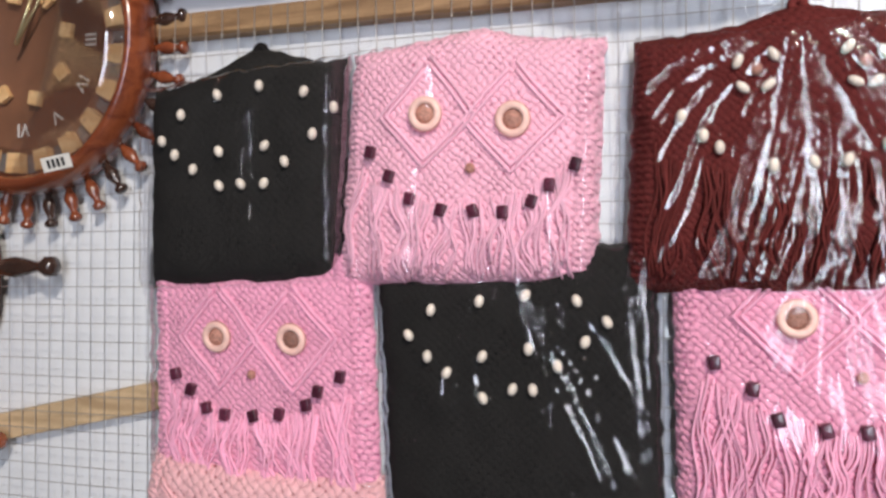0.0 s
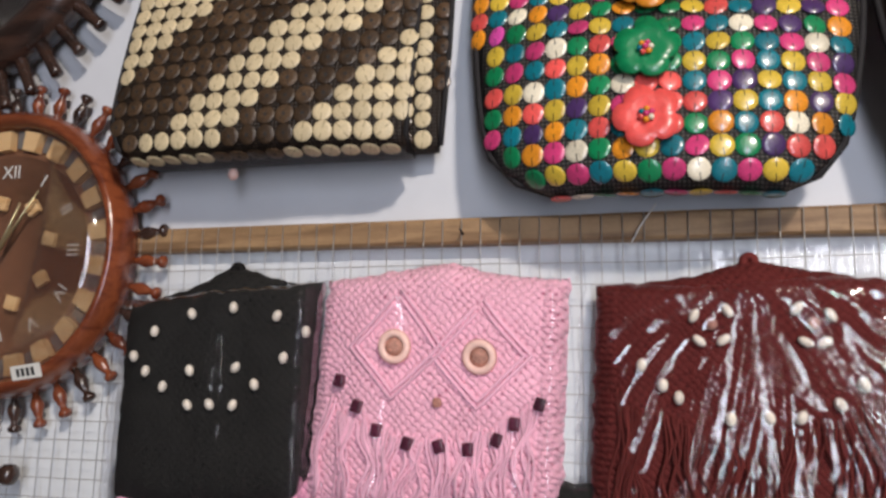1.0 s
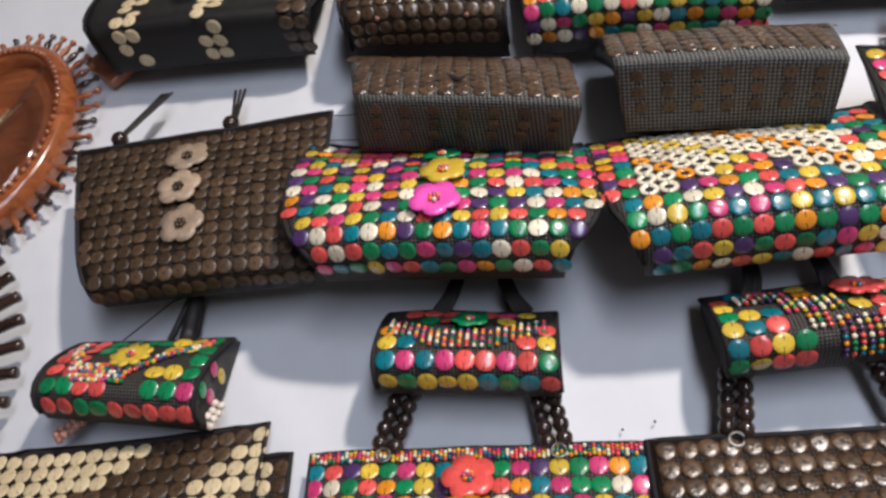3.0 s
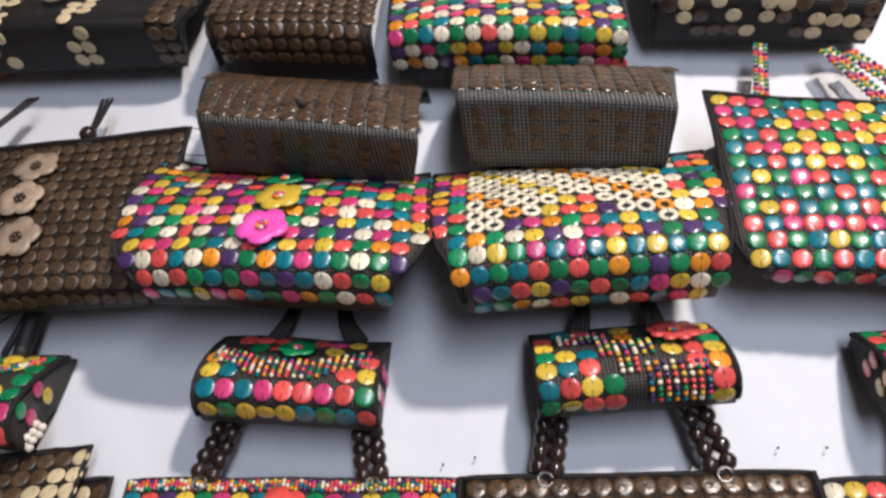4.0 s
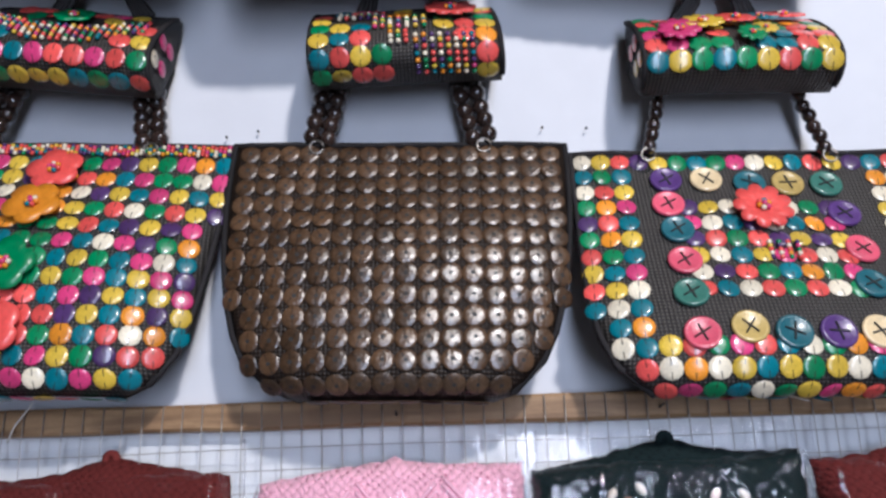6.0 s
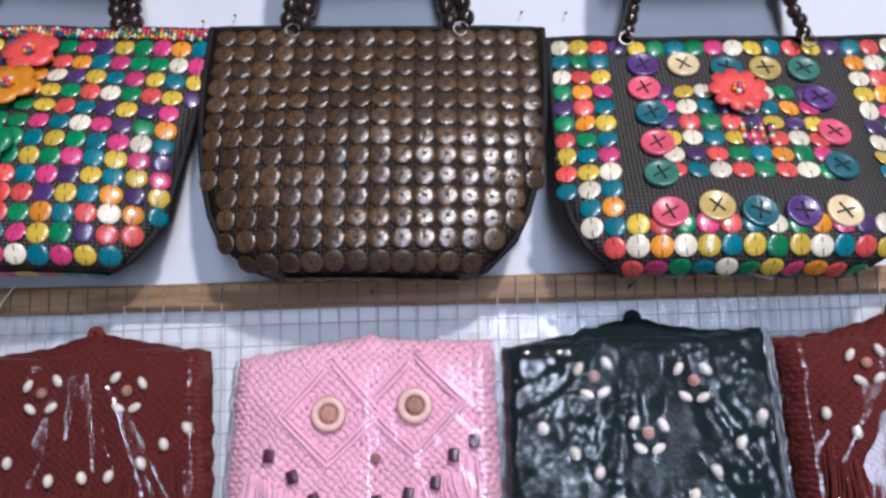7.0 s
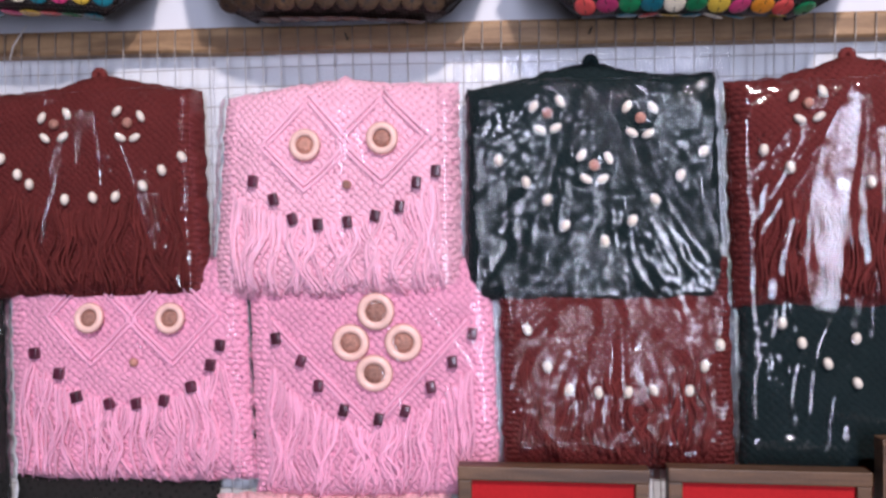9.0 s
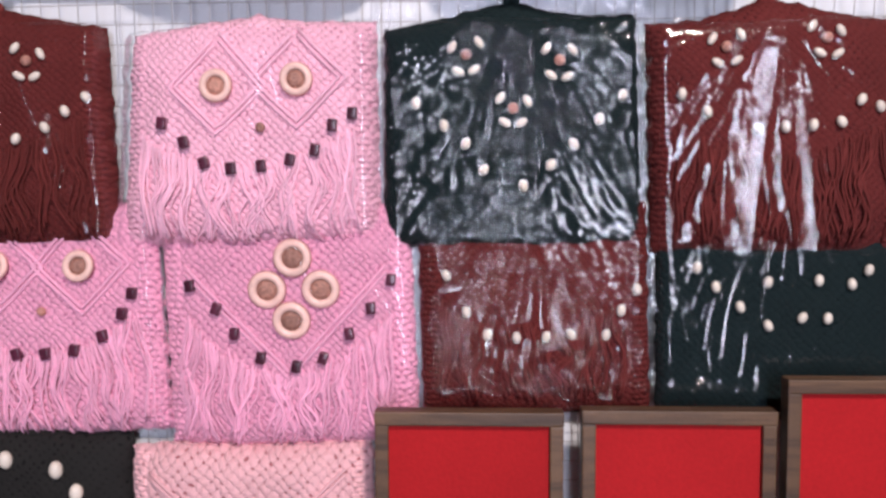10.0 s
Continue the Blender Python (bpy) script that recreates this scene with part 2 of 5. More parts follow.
def wood(name, light, dark, rough=0.45, scale=14.0, coat=0.0, axis=0):
    m = mat(name, light, rough=rough, vary=0.15, scale=20, bump=0.2, fine=300, coat=coat)
    n, link, b = nodes_of(m)
    geo = n.new("ShaderNodeNewGeometry")
    mp = n.new("ShaderNodeMapping")
    st = [scale * 6] * 3
    st[axis] = scale * 0.5
    mp.inputs["Scale"].default_value = st
    link(geo.outputs["Position"], mp.inputs[0])
    nz = n.new("ShaderNodeTexNoise")
    nz.inputs["Scale"].default_value, nz.inputs["Detail"].default_value, nz.inputs["Distortion"].default_value = 1.0, 5, 0.6
    link(mp.outputs[0], nz.inputs["Vector"])
    r = n.new("ShaderNodeMapRange")
    r.inputs[1].default_value, r.inputs[2].default_value = 0.42, 0.65
    link(nz.outputs[0], r.inputs[0])
    tint_by(m, r.outputs[0], dark)
    return m


BATTEN = wood("batten_wood", (0.33, 0.2, 0.1), (0.19, 0.105, 0.05), 0.6)
PALE_BATTEN = wood("pale_batten_wood", (0.55, 0.4, 0.24), (0.4, 0.27, 0.15), 0.6)
MAHOGANY = wood("varnished_mahogany", (0.24, 0.062, 0.024), (0.11, 0.024, 0.011), 0.2, 9, 0.6)
COPPER_WOOD = wood("varnished_orange_wood", (0.33, 0.1, 0.035), (0.21, 0.055, 0.018), 0.2, 9, 0.6)
EBONY = wood("dark_ebony_wood", (0.05, 0.025, 0.018), (0.02, 0.011, 0.009), 0.25, 9, 0.5)
MAPLE = wood("pale_inlay_wood", (0.85, 0.56, 0.28), (0.72, 0.42, 0.18), 0.4)
FRAMEWOOD = wood("brown_frame_wood", (0.13, 0.067, 0.032), (0.06, 0.03, 0.015), 0.5)
RED_BOARD = mat("red_board", (0.42, 0.012, 0.014), rough=0.7, vary=0.14, scale=9, bump=0.15, spec=0.15)
WIRE = mat("grey_wire", (0.43, 0.41, 0.39), rough=0.4, metal=0.5, vary=0.2)
SHEET = mat("white_sheet", (0.64, 0.65, 0.685), rough=0.75, vary=0.035, scale=3, bump=0.1, fine=30)
BOARD = mat("white_board", (0.78, 0.8, 0.82), rough=0.6, vary=0.05, scale=5, bump=0.05, fine=60)
# kept dark so the room adds little bounce light and film reflection
PLASTER = mat("plaster", (0.13, 0.125, 0.12), rough=0.9, vary=0.1, scale=4)
CONCRETE = mat("concrete", (0.12, 0.115, 0.11), rough=0.9, vary=0.15, scale=3)
GLASS_DOME = clear_film("clock_glass", 0.01, 110, 0.0, 0.04)
GREY_INLAY = mat("grey_inlay", (0.16, 0.15, 0.14), rough=0.3, vary=0.2, scale=60)
FACE = mat("brown_clock_face", (0.2, 0.09, 0.05), rough=0.35, vary=0.2, scale=20)
BLACK_FACE = mat("black_clock_face", (0.012, 0.012, 0.013), rough=0.25, vary=0.2, scale=20)
BRASS = mat("pale_brass", (0.75, 0.66, 0.38), rough=0.3, metal=0.8)
PAPER = mat("paper_label", (0.75, 0.72, 0.66), rough=0.8, vary=0.06)
INK = mat("black_ink", (0.02, 0.02, 0.02), rough=0.7)


# ---- building ----
def thing(name, at, label, category, group="", kind=""):
    ob = new(name)
    ob.empty_display_size = 0.02
    ob.location = at
    return tagged(ob, label, category, group, kind)


def origin_of(ob):
    o = Vector((0, 0, 0))
    while ob is not None:
        o += ob.location
        ob = ob.parent
    return o


def part(name, bm, material, parent, label="", smooth=True):
    """Links a bmesh, made in world metres, as one mesh object under a thing or part."""
    me = bpy.data.meshes.new(name)
    bmesh.ops.recalc_face_normals(bm, faces=bm.faces)
    if parent is not None:
        bmesh.ops.translate(bm, verts=bm.verts, vec=-origin_of(parent))
    bm.to_mesh(me)
    bm.free()
    me.materials.append(material)
    if smooth:
        me.shade_smooth()
    ob = new(name, me)
    if parent is not None:
        ob.parent = parent
    if label:
        tagged(ob, label)
    return ob


def structure(name, bm, material, label="", smooth=False):
    ob = part(name, bm, material, None, label, smooth)
    return tagged(ob, label, "", "", "structure")


def put_piece(name, me, m, parent, material=None):
    """One more object on a shared mesh, at the world pose m, under parent."""
    ob = bpy.data.objects.new(name, me)
    scene.collection.objects.link(ob)
    ob.parent = parent
    ob.matrix_basis = Matrix.Translation(-origin_of(parent)) @ m
    if material is not None:
        ob.material_slots[0].link = "OBJECT"
        ob.material_slots[0].material = material
    return ob


def box(bm, x0, x1, y0, y1, z0, z1, bevel=0.0):
    r = bmesh.ops.create_cube(bm, size=1, matrix=Matrix.LocRotScale(((x0 + x1) / 2, (y0 + y1) / 2, (z0 + z1) / 2), None, (x1 - x0, y1 - y0, z1 - z0)))
    if bevel:
        edges = list({e for v in r["verts"] for e in v.link_edges})
        bmesh.ops.bevel(bm, geom=edges, offset=bevel, segments=2, affect="EDGES", profile=0.6)
    return bm


def lathe(bm, rings, m, seg=16):
    """Turns (radius, height) pairs about the local z axis."""
    rows = []
    for r, h in rings:
        if r < 1e-6:
            rows.append([bm.verts.new(m @ Vector((0, 0, h)))])
        else:
            rows.append([bm.verts.new(m @ Vector((r * math.cos(2 * math.pi * i / seg), r * math.sin(2 * math.pi * i / seg), h))) for i in range(seg)])
    for a, b in zip(rows, rows[1:]):
        for i in range(seg):
            j = (i + 1) % seg
            if len(a) == 1 and len(b) == 1:
                continue
            if len(a) == 1:
                bm.faces.new((a[0], b[i], b[j]))
            elif len(b) == 1:
                bm.faces.new((a[i], a[j], b[0]))
            else:
                bm.faces.new((a[i], a[j], b[j], b[i]))
    return bm


def tube(bm, points, radius, seg=6, taper=1.0):
    """A round cord along points."""
    pts = [Vector(p) for p in points]
    rows = []
    for i, p in enumerate(pts):
        d = (pts[min(i + 1, len(pts) - 1)] - pts[max(i - 1, 0)]).normalized()
        a = d.cross(Vector((0.13, 1, 0.07))).normalized()
        b = d.cross(a)
        r = radius * (1 + (taper - 1) * i / max(1, len(pts) - 1))
        rows.append([bm.verts.new(p + (a * math.cos(2 * math.pi * k / seg) + b * math.sin(2 * math.pi * k / seg)) * r) for k in range(seg)])
    for u, v in zip(rows, rows[1:]):
        for k in range(seg):
            bm.faces.new((u[k], u[(k + 1) % seg], v[(k + 1) % seg], v[k]))
    bm.faces.new(rows[0])
    bm.faces.new(rows[-1])
    return bm


def ball(bm, p, r, squash=(1, 1, 1), seg=8, rings=5):
    bmesh.ops.create_uvsphere(bm, u_segments=seg, v_segments=rings, radius=1, matrix=Matrix.LocRotScale(p, None, [r * k for k in squash]))


def bare_mesh(name, build, material, smooth=True):
    bm = bmesh.new()
    build(bm)
    bmesh.ops.recalc_face_normals(bm, faces=bm.faces)
    me = bpy.data.meshes.new(name)
    bm.to_mesh(me)
    bm.free()
    me.materials.append(material)
    if smooth:
        me.shade_smooth()
    return me


UP = Matrix.Identity(4)
DISC = bare_mesh("disc", lambda bm: lathe(bm, [(0, 0.16), (0.6, 0.145), (0.88, 0.09), (1.0, 0.0)], UP, 12), PAINT["r"])
FLATDISC = bare_mesh("disc_flat", lambda bm: lathe(bm, [(0, 0.165), (0.19, 0.165), (0.6, 0.155), (0.82, 0.12), (0.94, 0.07), (1.0, 0.01)], UP, 12), SHELL)
PLAINDISC = FLATDISC.copy()
FLATDISC.materials.append(INK)
for face in FLATDISC.polygons:
    if len(face.vertices) == 3:
        face.material_index = 1
RING = bare_mesh("shell_ring", lambda bm: lathe(bm, [(0.42, 0.05), (0.55, 0.2), (0.85, 0.2), (1.0, 0.0), (0.42, 0.0)], UP, 12), PAINT["w"])


def big_button(bm):
    lathe(bm, [(0, 0.14), (0.8, 0.14), (0.9, 0.2), (1.0, 0.12), (1.0, 0)], UP, 20)


BIGBUTTON = bare_mesh("big_button", big_button, BUTTON["c"])


def cross_stitch(bm):
    for a in (0.6, -0.75):
        d = Vector((math.cos(a), math.sin(a), 0)) * 0.55
        tube(bm, [-d + Vector((0, 0, 0.17)), Vector((0, 0, 0.19)), d + Vector((0, 0, 0.17))], 0.06, 5)


STITCH = bare_mesh("cross_stitch", cross_stitch, INK)


def petals(bm, count=5, depth=0.24):
    """A cut-out flower: a domed plate with a lobed edge."""
    n = count * 8
    top, low = [], []
    for i in range(n):
        a = 2 * math.pi * i / n
        r = 1 - depth + depth * abs(math.cos(count * a / 2)) ** 0.6
        top.append((r * math.cos(a), r * math.sin(a)))
    c = bm.verts.new((0, 0, 0.02))
    mid = [bm.verts.new((x * 0.55, y * 0.55, 0.1)) for x, y in top]
    rim = [bm.verts.new((x, y, 0.14)) for x, y in top]
    low = [bm.verts.new((x, y, 0.05)) for x, y in top]
    for i in range(n):
        j = (i + 1) % n
        bm.faces.new((c, mid[i], mid[j]))
        bm.faces.new((mid[i], rim[i], rim[j], mid[j]))
        bm.faces.new((rim[i], low[i], low[j], rim[j]))


BALL = bare_mesh("round_bead", lambda bm: ball(bm, (0, 0, 0), 1, seg=10, rings=7), WOODBEAD)
FLOWER = bare_mesh("flower", petals, PAINT["r"])
DAISY = bare_mesh("daisy", lambda bm: petals(bm, 9, 0.3), PAINT["r"])


def heart_beads(bm):
    for i in range(7):
        a = i * 2 * math.pi / 6
        r = 0.0 if i == 6 else 0.17
        ball(bm, (r * math.cos(a), r * math.sin(a), 0.16 + (0.06 if i == 6 else 0)), 0.1, seg=7, rings=5)


HEART = bare_mesh("centre_bead", heart_beads, BEADS)


class Skin:
    """The outer surface of a bag: stations from its top edge down and under, each with its left and right end (x, z) and its depth y."""

    def __init__(self, stations, bulge=0.02, sag=0.0):
        rows = np.array([[*l, *r, y] for l, r, y in stations], float)
        fine = []
        for i in range(len(rows) - 1):
            p0, p1, p2, p3 = rows[max(i - 1, 0)], rows[i], rows[i + 1], rows[min(i + 2, len(rows) - 1)]
            for k in range(8):
                t = k / 8
                fine.append(0.5 * (2 * p1 + (p2 - p0) * t + (2 * p0 - 5 * p1 + 4 * p2 - p3) * t * t + (3 * p1 - p0 - 3 * p2 + p3) * t ** 3))
        fine.append(rows[-1])
        self.rows = np.array(fine)
        mid = np.stack([(self.rows[:, 1] + self.rows[:, 3]) / 2, self.rows[:, 4]], 1)
        self.arc = np.concatenate([[0], np.cumsum(np.linalg.norm(np.diff(mid, axis=0), axis=1))])
        self.length, self.bulge, self.sag = float(self.arc[-1]), bulge, sag

    def row(self, d):
        return [float(np.interp(d, self.arc, self.rows[:, k])) for k in range(5)]

    def at(self, u, d):
        xl, zl, xr, zr, y = self.row(d)
        hump = max(0.0, 4 * u * (1 - u)) ** 0.75
        ease = min(1.0, d / (0.5 * self.length))
        fade = ease * ease * (3 - 2 * ease) * min(1.0, (self.length - d) / (0.2 * self.length) + 0.1)
        top = max(0.0, 1 - d / (0.35 * self.length))
        x, z = xl + (xr - xl) * u, zl + (zr - zl) * u - self.sag * hump * top
        y -= self.bulge * hump * fade + 0.0045 * noise.noise(Vector((x * 8, z * 8, self.length * 40))) * min(1.0, fade + 0.3)
        z += 0.0035 * noise.noise(Vector((x * 11, self.length * 90, 1.7))) * top
        return Vector((x, y, z))

    def seat(self, u, d, size, lift=0.001, spin=0.0):
        p = self.at(u, d)
        e = 0.004
        du = self.at(min(u + e, 1), d) - self.at(max(u - e, 0), d)
        dd = self.at(u, max(d - 0.003, 0)) - self.at(u, min(d + 0.003, self.length))
        du.normalize()
        nrm = du.cross(dd).normalized()
        if nrm.y > 0.2:
            nrm.negate()
        up = nrm.cross(du)
        m = Matrix((du, up, nrm)).transposed().to_4x4()
        return Matrix.Translation(p + nrm * lift) @ m @ Matrix.Rotation(spin, 4, "Z") @ Matrix.Scale(size, 4)

    def find(self, x, z):
        best = None
        for d in np.linspace(0, self.length * 0.97, 60):
            xl, zl, xr, zr, y = self.row(d)
            u = (x - xl) / (xr - xl)
            p = self.at(min(max(u, 0), 1), d)
            gap = abs(p.z - z)
            if best is None or gap < best[0]:
                best = (gap, min(max(u, 0.02), 0.98), float(d))
        return best[1], best[2]


def bag_body(skin, material, parent, cols=26, rows=26, wall=-0.004, name="body", pinch=0.76):
    bm = bmesh.new()
    uvl = bm.loops.layers.uv.new("UVMap")
    grid = []
    for j in range(rows + 1):
        d = skin.length * j / rows
        grid.append([bm.verts.new(skin.at(i / cols, d)) for i in range(cols + 1)])
    uvs = {}
    for j in range(rows + 1):
        for i in range(cols + 1):
            uvs[grid[j][i]] = (grid[j][i].co.x, skin.length * j / rows)
    for j in range(rows):
        for i in range(cols):
            bm.faces.new((grid[j][i], grid[j][i + 1], grid[j + 1][i + 1], grid[j + 1][i]))
    rim = grid[0] + [grid[j][-1] for j in range(1, rows + 1)] + grid[-1][-2::-1] + [grid[j][0] for j in range(rows - 1, 0, -1)]
    back = []
    cx, ztop = sum(v.co.x for v in rim) / len(rim), max(v.co.z for v in rim)
    for v in rim:
        b = bm.verts.new((cx + (v.co.x - cx) * pinch, wall, ztop - (ztop - v.co.z) * 0.5))
        uvs[b] = (v.co.z + v.co.y, v.co.z)
        back.append(b)
    for i in range(len(rim)):
        k = (i + 1) % len(rim)
        bm.faces.new((rim[i], rim[k], back[k], back[i]))
    for f in bm.faces:
        for lp in f.loops:
            lp[uvl].uv = uvs[lp.vert]
    return part(name, bm, material, parent)


def trim_line(skin, parent, d=0.0, r=0.0035, sides=True, name="edging"):
    """A corded binding along the top edge and down both ends."""
    pts = [skin.at(i / 24, d) for i in range(25)]
    if sides:
        left = [skin.at(0, skin.length * k / 12) for k in range(11, 0, -1)]
        right = [skin.at(1, skin.length * k / 12) for k in range(1, 12)]
        pts = left + pts + right
    part(name, tube(bmesh.new(), pts, r, 6), BLACK_CLOTH, parent)


def disc_rows(skin, parent, rows, pitch, pick, d0=0.012, size=0.52, mesh=None, edge=0.14, name="disc", squash=1.0, margin=0.0):
    """Sews discs on in rows of one pitch; pick(row, column, columns) gives a material or None. Columns stay parallel, and the outline cuts them off."""
    mesh = mesh or DISC
    tip = 0.045 if mesh is FLATDISC else 0.075
    rng = random.Random(len(parent.name) * 7 + int(pitch * 1e5))
    widest = max(abs(r[2] - r[0]) for r in skin.rows)
    n = int(widest / pitch + 0.2)
    for j in range(rows):
        d = d0 + j * pitch * squash
        if d > skin.length - pitch * 0.2:
            break
        xl, zl, xr, zr, y = skin.row(d)
        mid = (skin.row(0)[0] + skin.row(0)[2]) / 2
        mid = (mid + (xl + xr) / 2) / 2
        for i in range(n):
            x = mid + (i - (n - 1) / 2) * pitch
            if x < xl + pitch * edge + margin or x > xr - pitch * edge - margin:
                continue
            got = pick(j, i, n)
            if got is None:
                continue
            u = (x - xl) / (xr - xl)
            m = skin.seat(u, d + rng.uniform(-0.0006, 0.0006), pitch * size * rng.uniform(0.96, 1.03), 0.0012, rng.uniform(-0.2, 0.2) if mesh is not FLATDISC else rng.uniform(-0.9, 0.9))
            m = m @ Matrix.Rotation(rng.gauss(0, tip), 4, "X") @ Matrix.Rotation(rng.gauss(0, tip), 4, "Y")
            put_piece(name, PLAINDISC if got is CREAM and mesh is FLATDISC else mesh, m, parent, got)


def mixed(seed, keys="rrpyyggttuoww"):
    rng = random.Random(seed)
    last = {}

    def pick(j, i, n):
        k = rng.choice(keys)
        while k == last.get(i) or k == last.get("side"):
            k = rng.choice(keys)
        last[i] = last["side"] = k
        return PAINT[k]
    return pick


def flower(skin, parent, x, z, size, key, daisy=False, lift=0.006, spin=None, heart=None):
    u, d = skin.find(x, z)
    m = skin.seat(u, d, size, lift, (x * 37 + z * 11) if spin is None else spin)
    f = put_piece("flower", DAISY if daisy else FLOWER, m, parent, GLOSS[key] if isinstance(key, str) else key)
    tagged(put_piece("centre_bead", HEART, m, parent, heart), "", "", "", "stuff")
    return f


def bead_strip(skin, parent, spots, r=0.0024, name="beadwork"):
    bm = bmesh.new()
    for u, d in spots:
        m = skin.seat(min(max(u, 0), 1), min(max(d, 0), skin.length), 1, 0.0035)
        ball(bm, m.translation, r, seg=6, rings=4)
    tagged(part(name, bm, BEADS, parent), "", "", "", "stuff")


def bead_chain(parent, a, b, r=0.0102, doubles=2, material=None, keys=None, ring=True):
    """A handle of threaded wooden beads between two points, in two rows."""
    a, b = Vector(a), Vector(b)
    n = max(2, int((b - a).length / (r * 1.5)))
    side = (b - a).cross(Vector((0, 1, 0))).normalized()
    for k in range(n + 1):
        for q in range(doubles):
            off = side * r * 0.95 * (2 * q - (doubles - 1))
            put_piece("handle_bead", BALL, Matrix.Translation(a.lerp(b, k / n) + off + Vector((0, -0.003 * (k % 2), 0))) @ Matrix.Scale(r, 4), parent,
                      material or (WOODBEAD if keys is None else GLOSS[keys[(k * 3 + q * 5) % len(keys)]]))
    if ring:
        bm = bmesh.new()
        c = a - (b - a).normalized() * r * 1.4
        tube(bm, [c + Vector((0.008 * math.cos(t), -0.004, 0.008 * math.sin(t))) for t in np.linspace(0, 6.1, 14)], 0.0014, 5)
        part("metal_ring", bm, STEEL, parent)


def strap(parent, points, r=0.004, name="strap", material=None):
    pts = [Vector(p) for p in points]
    path = []
    for p, q in zip(pts, pts[1:]):
        for k in range(6):
            path.append(p.lerp(q, k / 6))
    path.append(pts[-1])
    part(name, tube(bmesh.new(), path, r, 6), material or CORD, parent)


# ---- the stall ----
structure("wall_north", box(bmesh.new(), -3.2, 3.2, 0.03, 0.2, 0, 3.9), PLASTER, "plain plaster wall behind the display")
structure("floor", box(bmesh.new(), -3.2, 3.2, -6, 0.2, -0.1, 0), CONCRETE, "grey concrete floor")
# ceiling and side walls are unseen, added to close off the light
structure("ceiling", box(bmesh.new(), -3.2, 3.2, -3.8, 0.2, 3.9, 4.0), PLASTER, "added unseen ceiling, dark to cut bounce light")
structure("wall_west", box(bmesh.new(), -3.3, -3.2, -3.8, 0.2, 0, 3.9), PLASTER, "added unseen side wall, dark to cut bounce light")
structure("wall_east", box(bmesh.new(), 3.2, 3.3, -3.8, 0.2, 0, 3.9), PLASTER, "added unseen side wall, dark to cut bounce light")

# unseen wall, added; its opening is cut around the fill lamp
structure("wall_south", box(box(box(bmesh.new(), -3.2, 0.42, -3.8, -3.6, 0, 3.9), 1.08, 3.2, -3.8, -3.6, 0, 3.9), 0.42, 1.08, -3.8, -3.6, 2.85, 3.9), PLASTER, "added unseen wall with an opening around the sky fill lamp")


def hanging_sheet():
    """White cloth pinned over the wall above the batten, with soft waves."""
    bm = bmesh.new()
    nx, nz = 220, 100
    x0, x1, z0, z1 = -2.2, 2.2, 1.655, 3.5
    v = []
    for j in range(nz + 1):
        row = []
        for i in range(nx + 1):
            x, z = x0 + (x1 - x0) * i / nx, z0 + (z1 - z0) * j / nz
            y = 0.006 + 0.008 * noise.noise(Vector((x * 2.2, z * 1.3, 0))) + 0.004 * noise.noise(Vector((x * 7, z * 3, 4))) - 0.005 * (1 - abs(noise.noise(Vector((x * 2.6 + z, z * 1.6, 9))))) ** 9
            row.append(bm.verts.new((x, max(y, -0.002), z)))
        v.append(row)
    for j in range(nz):
        for i in range(nx):
            bm.faces.new((v[j][i], v[j][i + 1], v[j + 1][i + 1], v[j + 1][i]))
    ob = structure("backdrop_sheet", bm, SHEET, "white cloth sheet pinned on the wall", True)
    ob.modifiers.new("thick", "SOLIDIFY").thickness = 0.002


hanging_sheet()
structure("backing_board", box(bmesh.new(), -2.2, 2.2, 0.006, 0.03, 0.6, 1.655), BOARD, "white painted board behind the wire mesh")


def bar_z(x):
    return 1.655 + (-0.012) * (x - 0.2) * 0.4


def battens():
    bm = bmesh.new()
    n = 40
    rows = []
    for i in range(n + 1):
        x = -0.86 + 2.6 * i / n
        z = bar_z(x)
        h = 0.0145 + 0.0012 * noise.noise(Vector((x * 9, 0, 0)))
        rows.append([bm.verts.new(p) for p in ((x, 0.005, z + h), (x, -0.016, z + h - 0.001), (x, -0.018, z + h - 0.004), (x, -0.018, z - h + 0.003), (x, -0.015, z - h), (x, 0.005, z - h))])
    for a, b in zip(rows, rows[1:]):
        for k in range(5):
            bm.faces.new((a[k], a[k + 1], b[k + 1], b[k]))
    bm.faces.new(rows[0])
    bm.faces.new(rows[-1])
    structure("trim_batten", bm, BATTEN, "brown wooden batten along the top of the wire mesh")
    bm = bmesh.new()
    box(bm, -0.26, 0.26, -0.012, 0.005, -0.017, 0.017, 0.002)
    bmesh.ops.rotate(bm, verts=bm.verts, matrix=Matrix.Rotation(-math.atan2(0.051, 0.235), 3, "Y"))
    bmesh.ops.translate(bm, verts=bm.verts, vec=(-1.0, 0, 1.18))
    structure("trim_lower_batten", bm, PALE_BATTEN, "pale wooden batten fixed aslant behind the mesh")


battens()


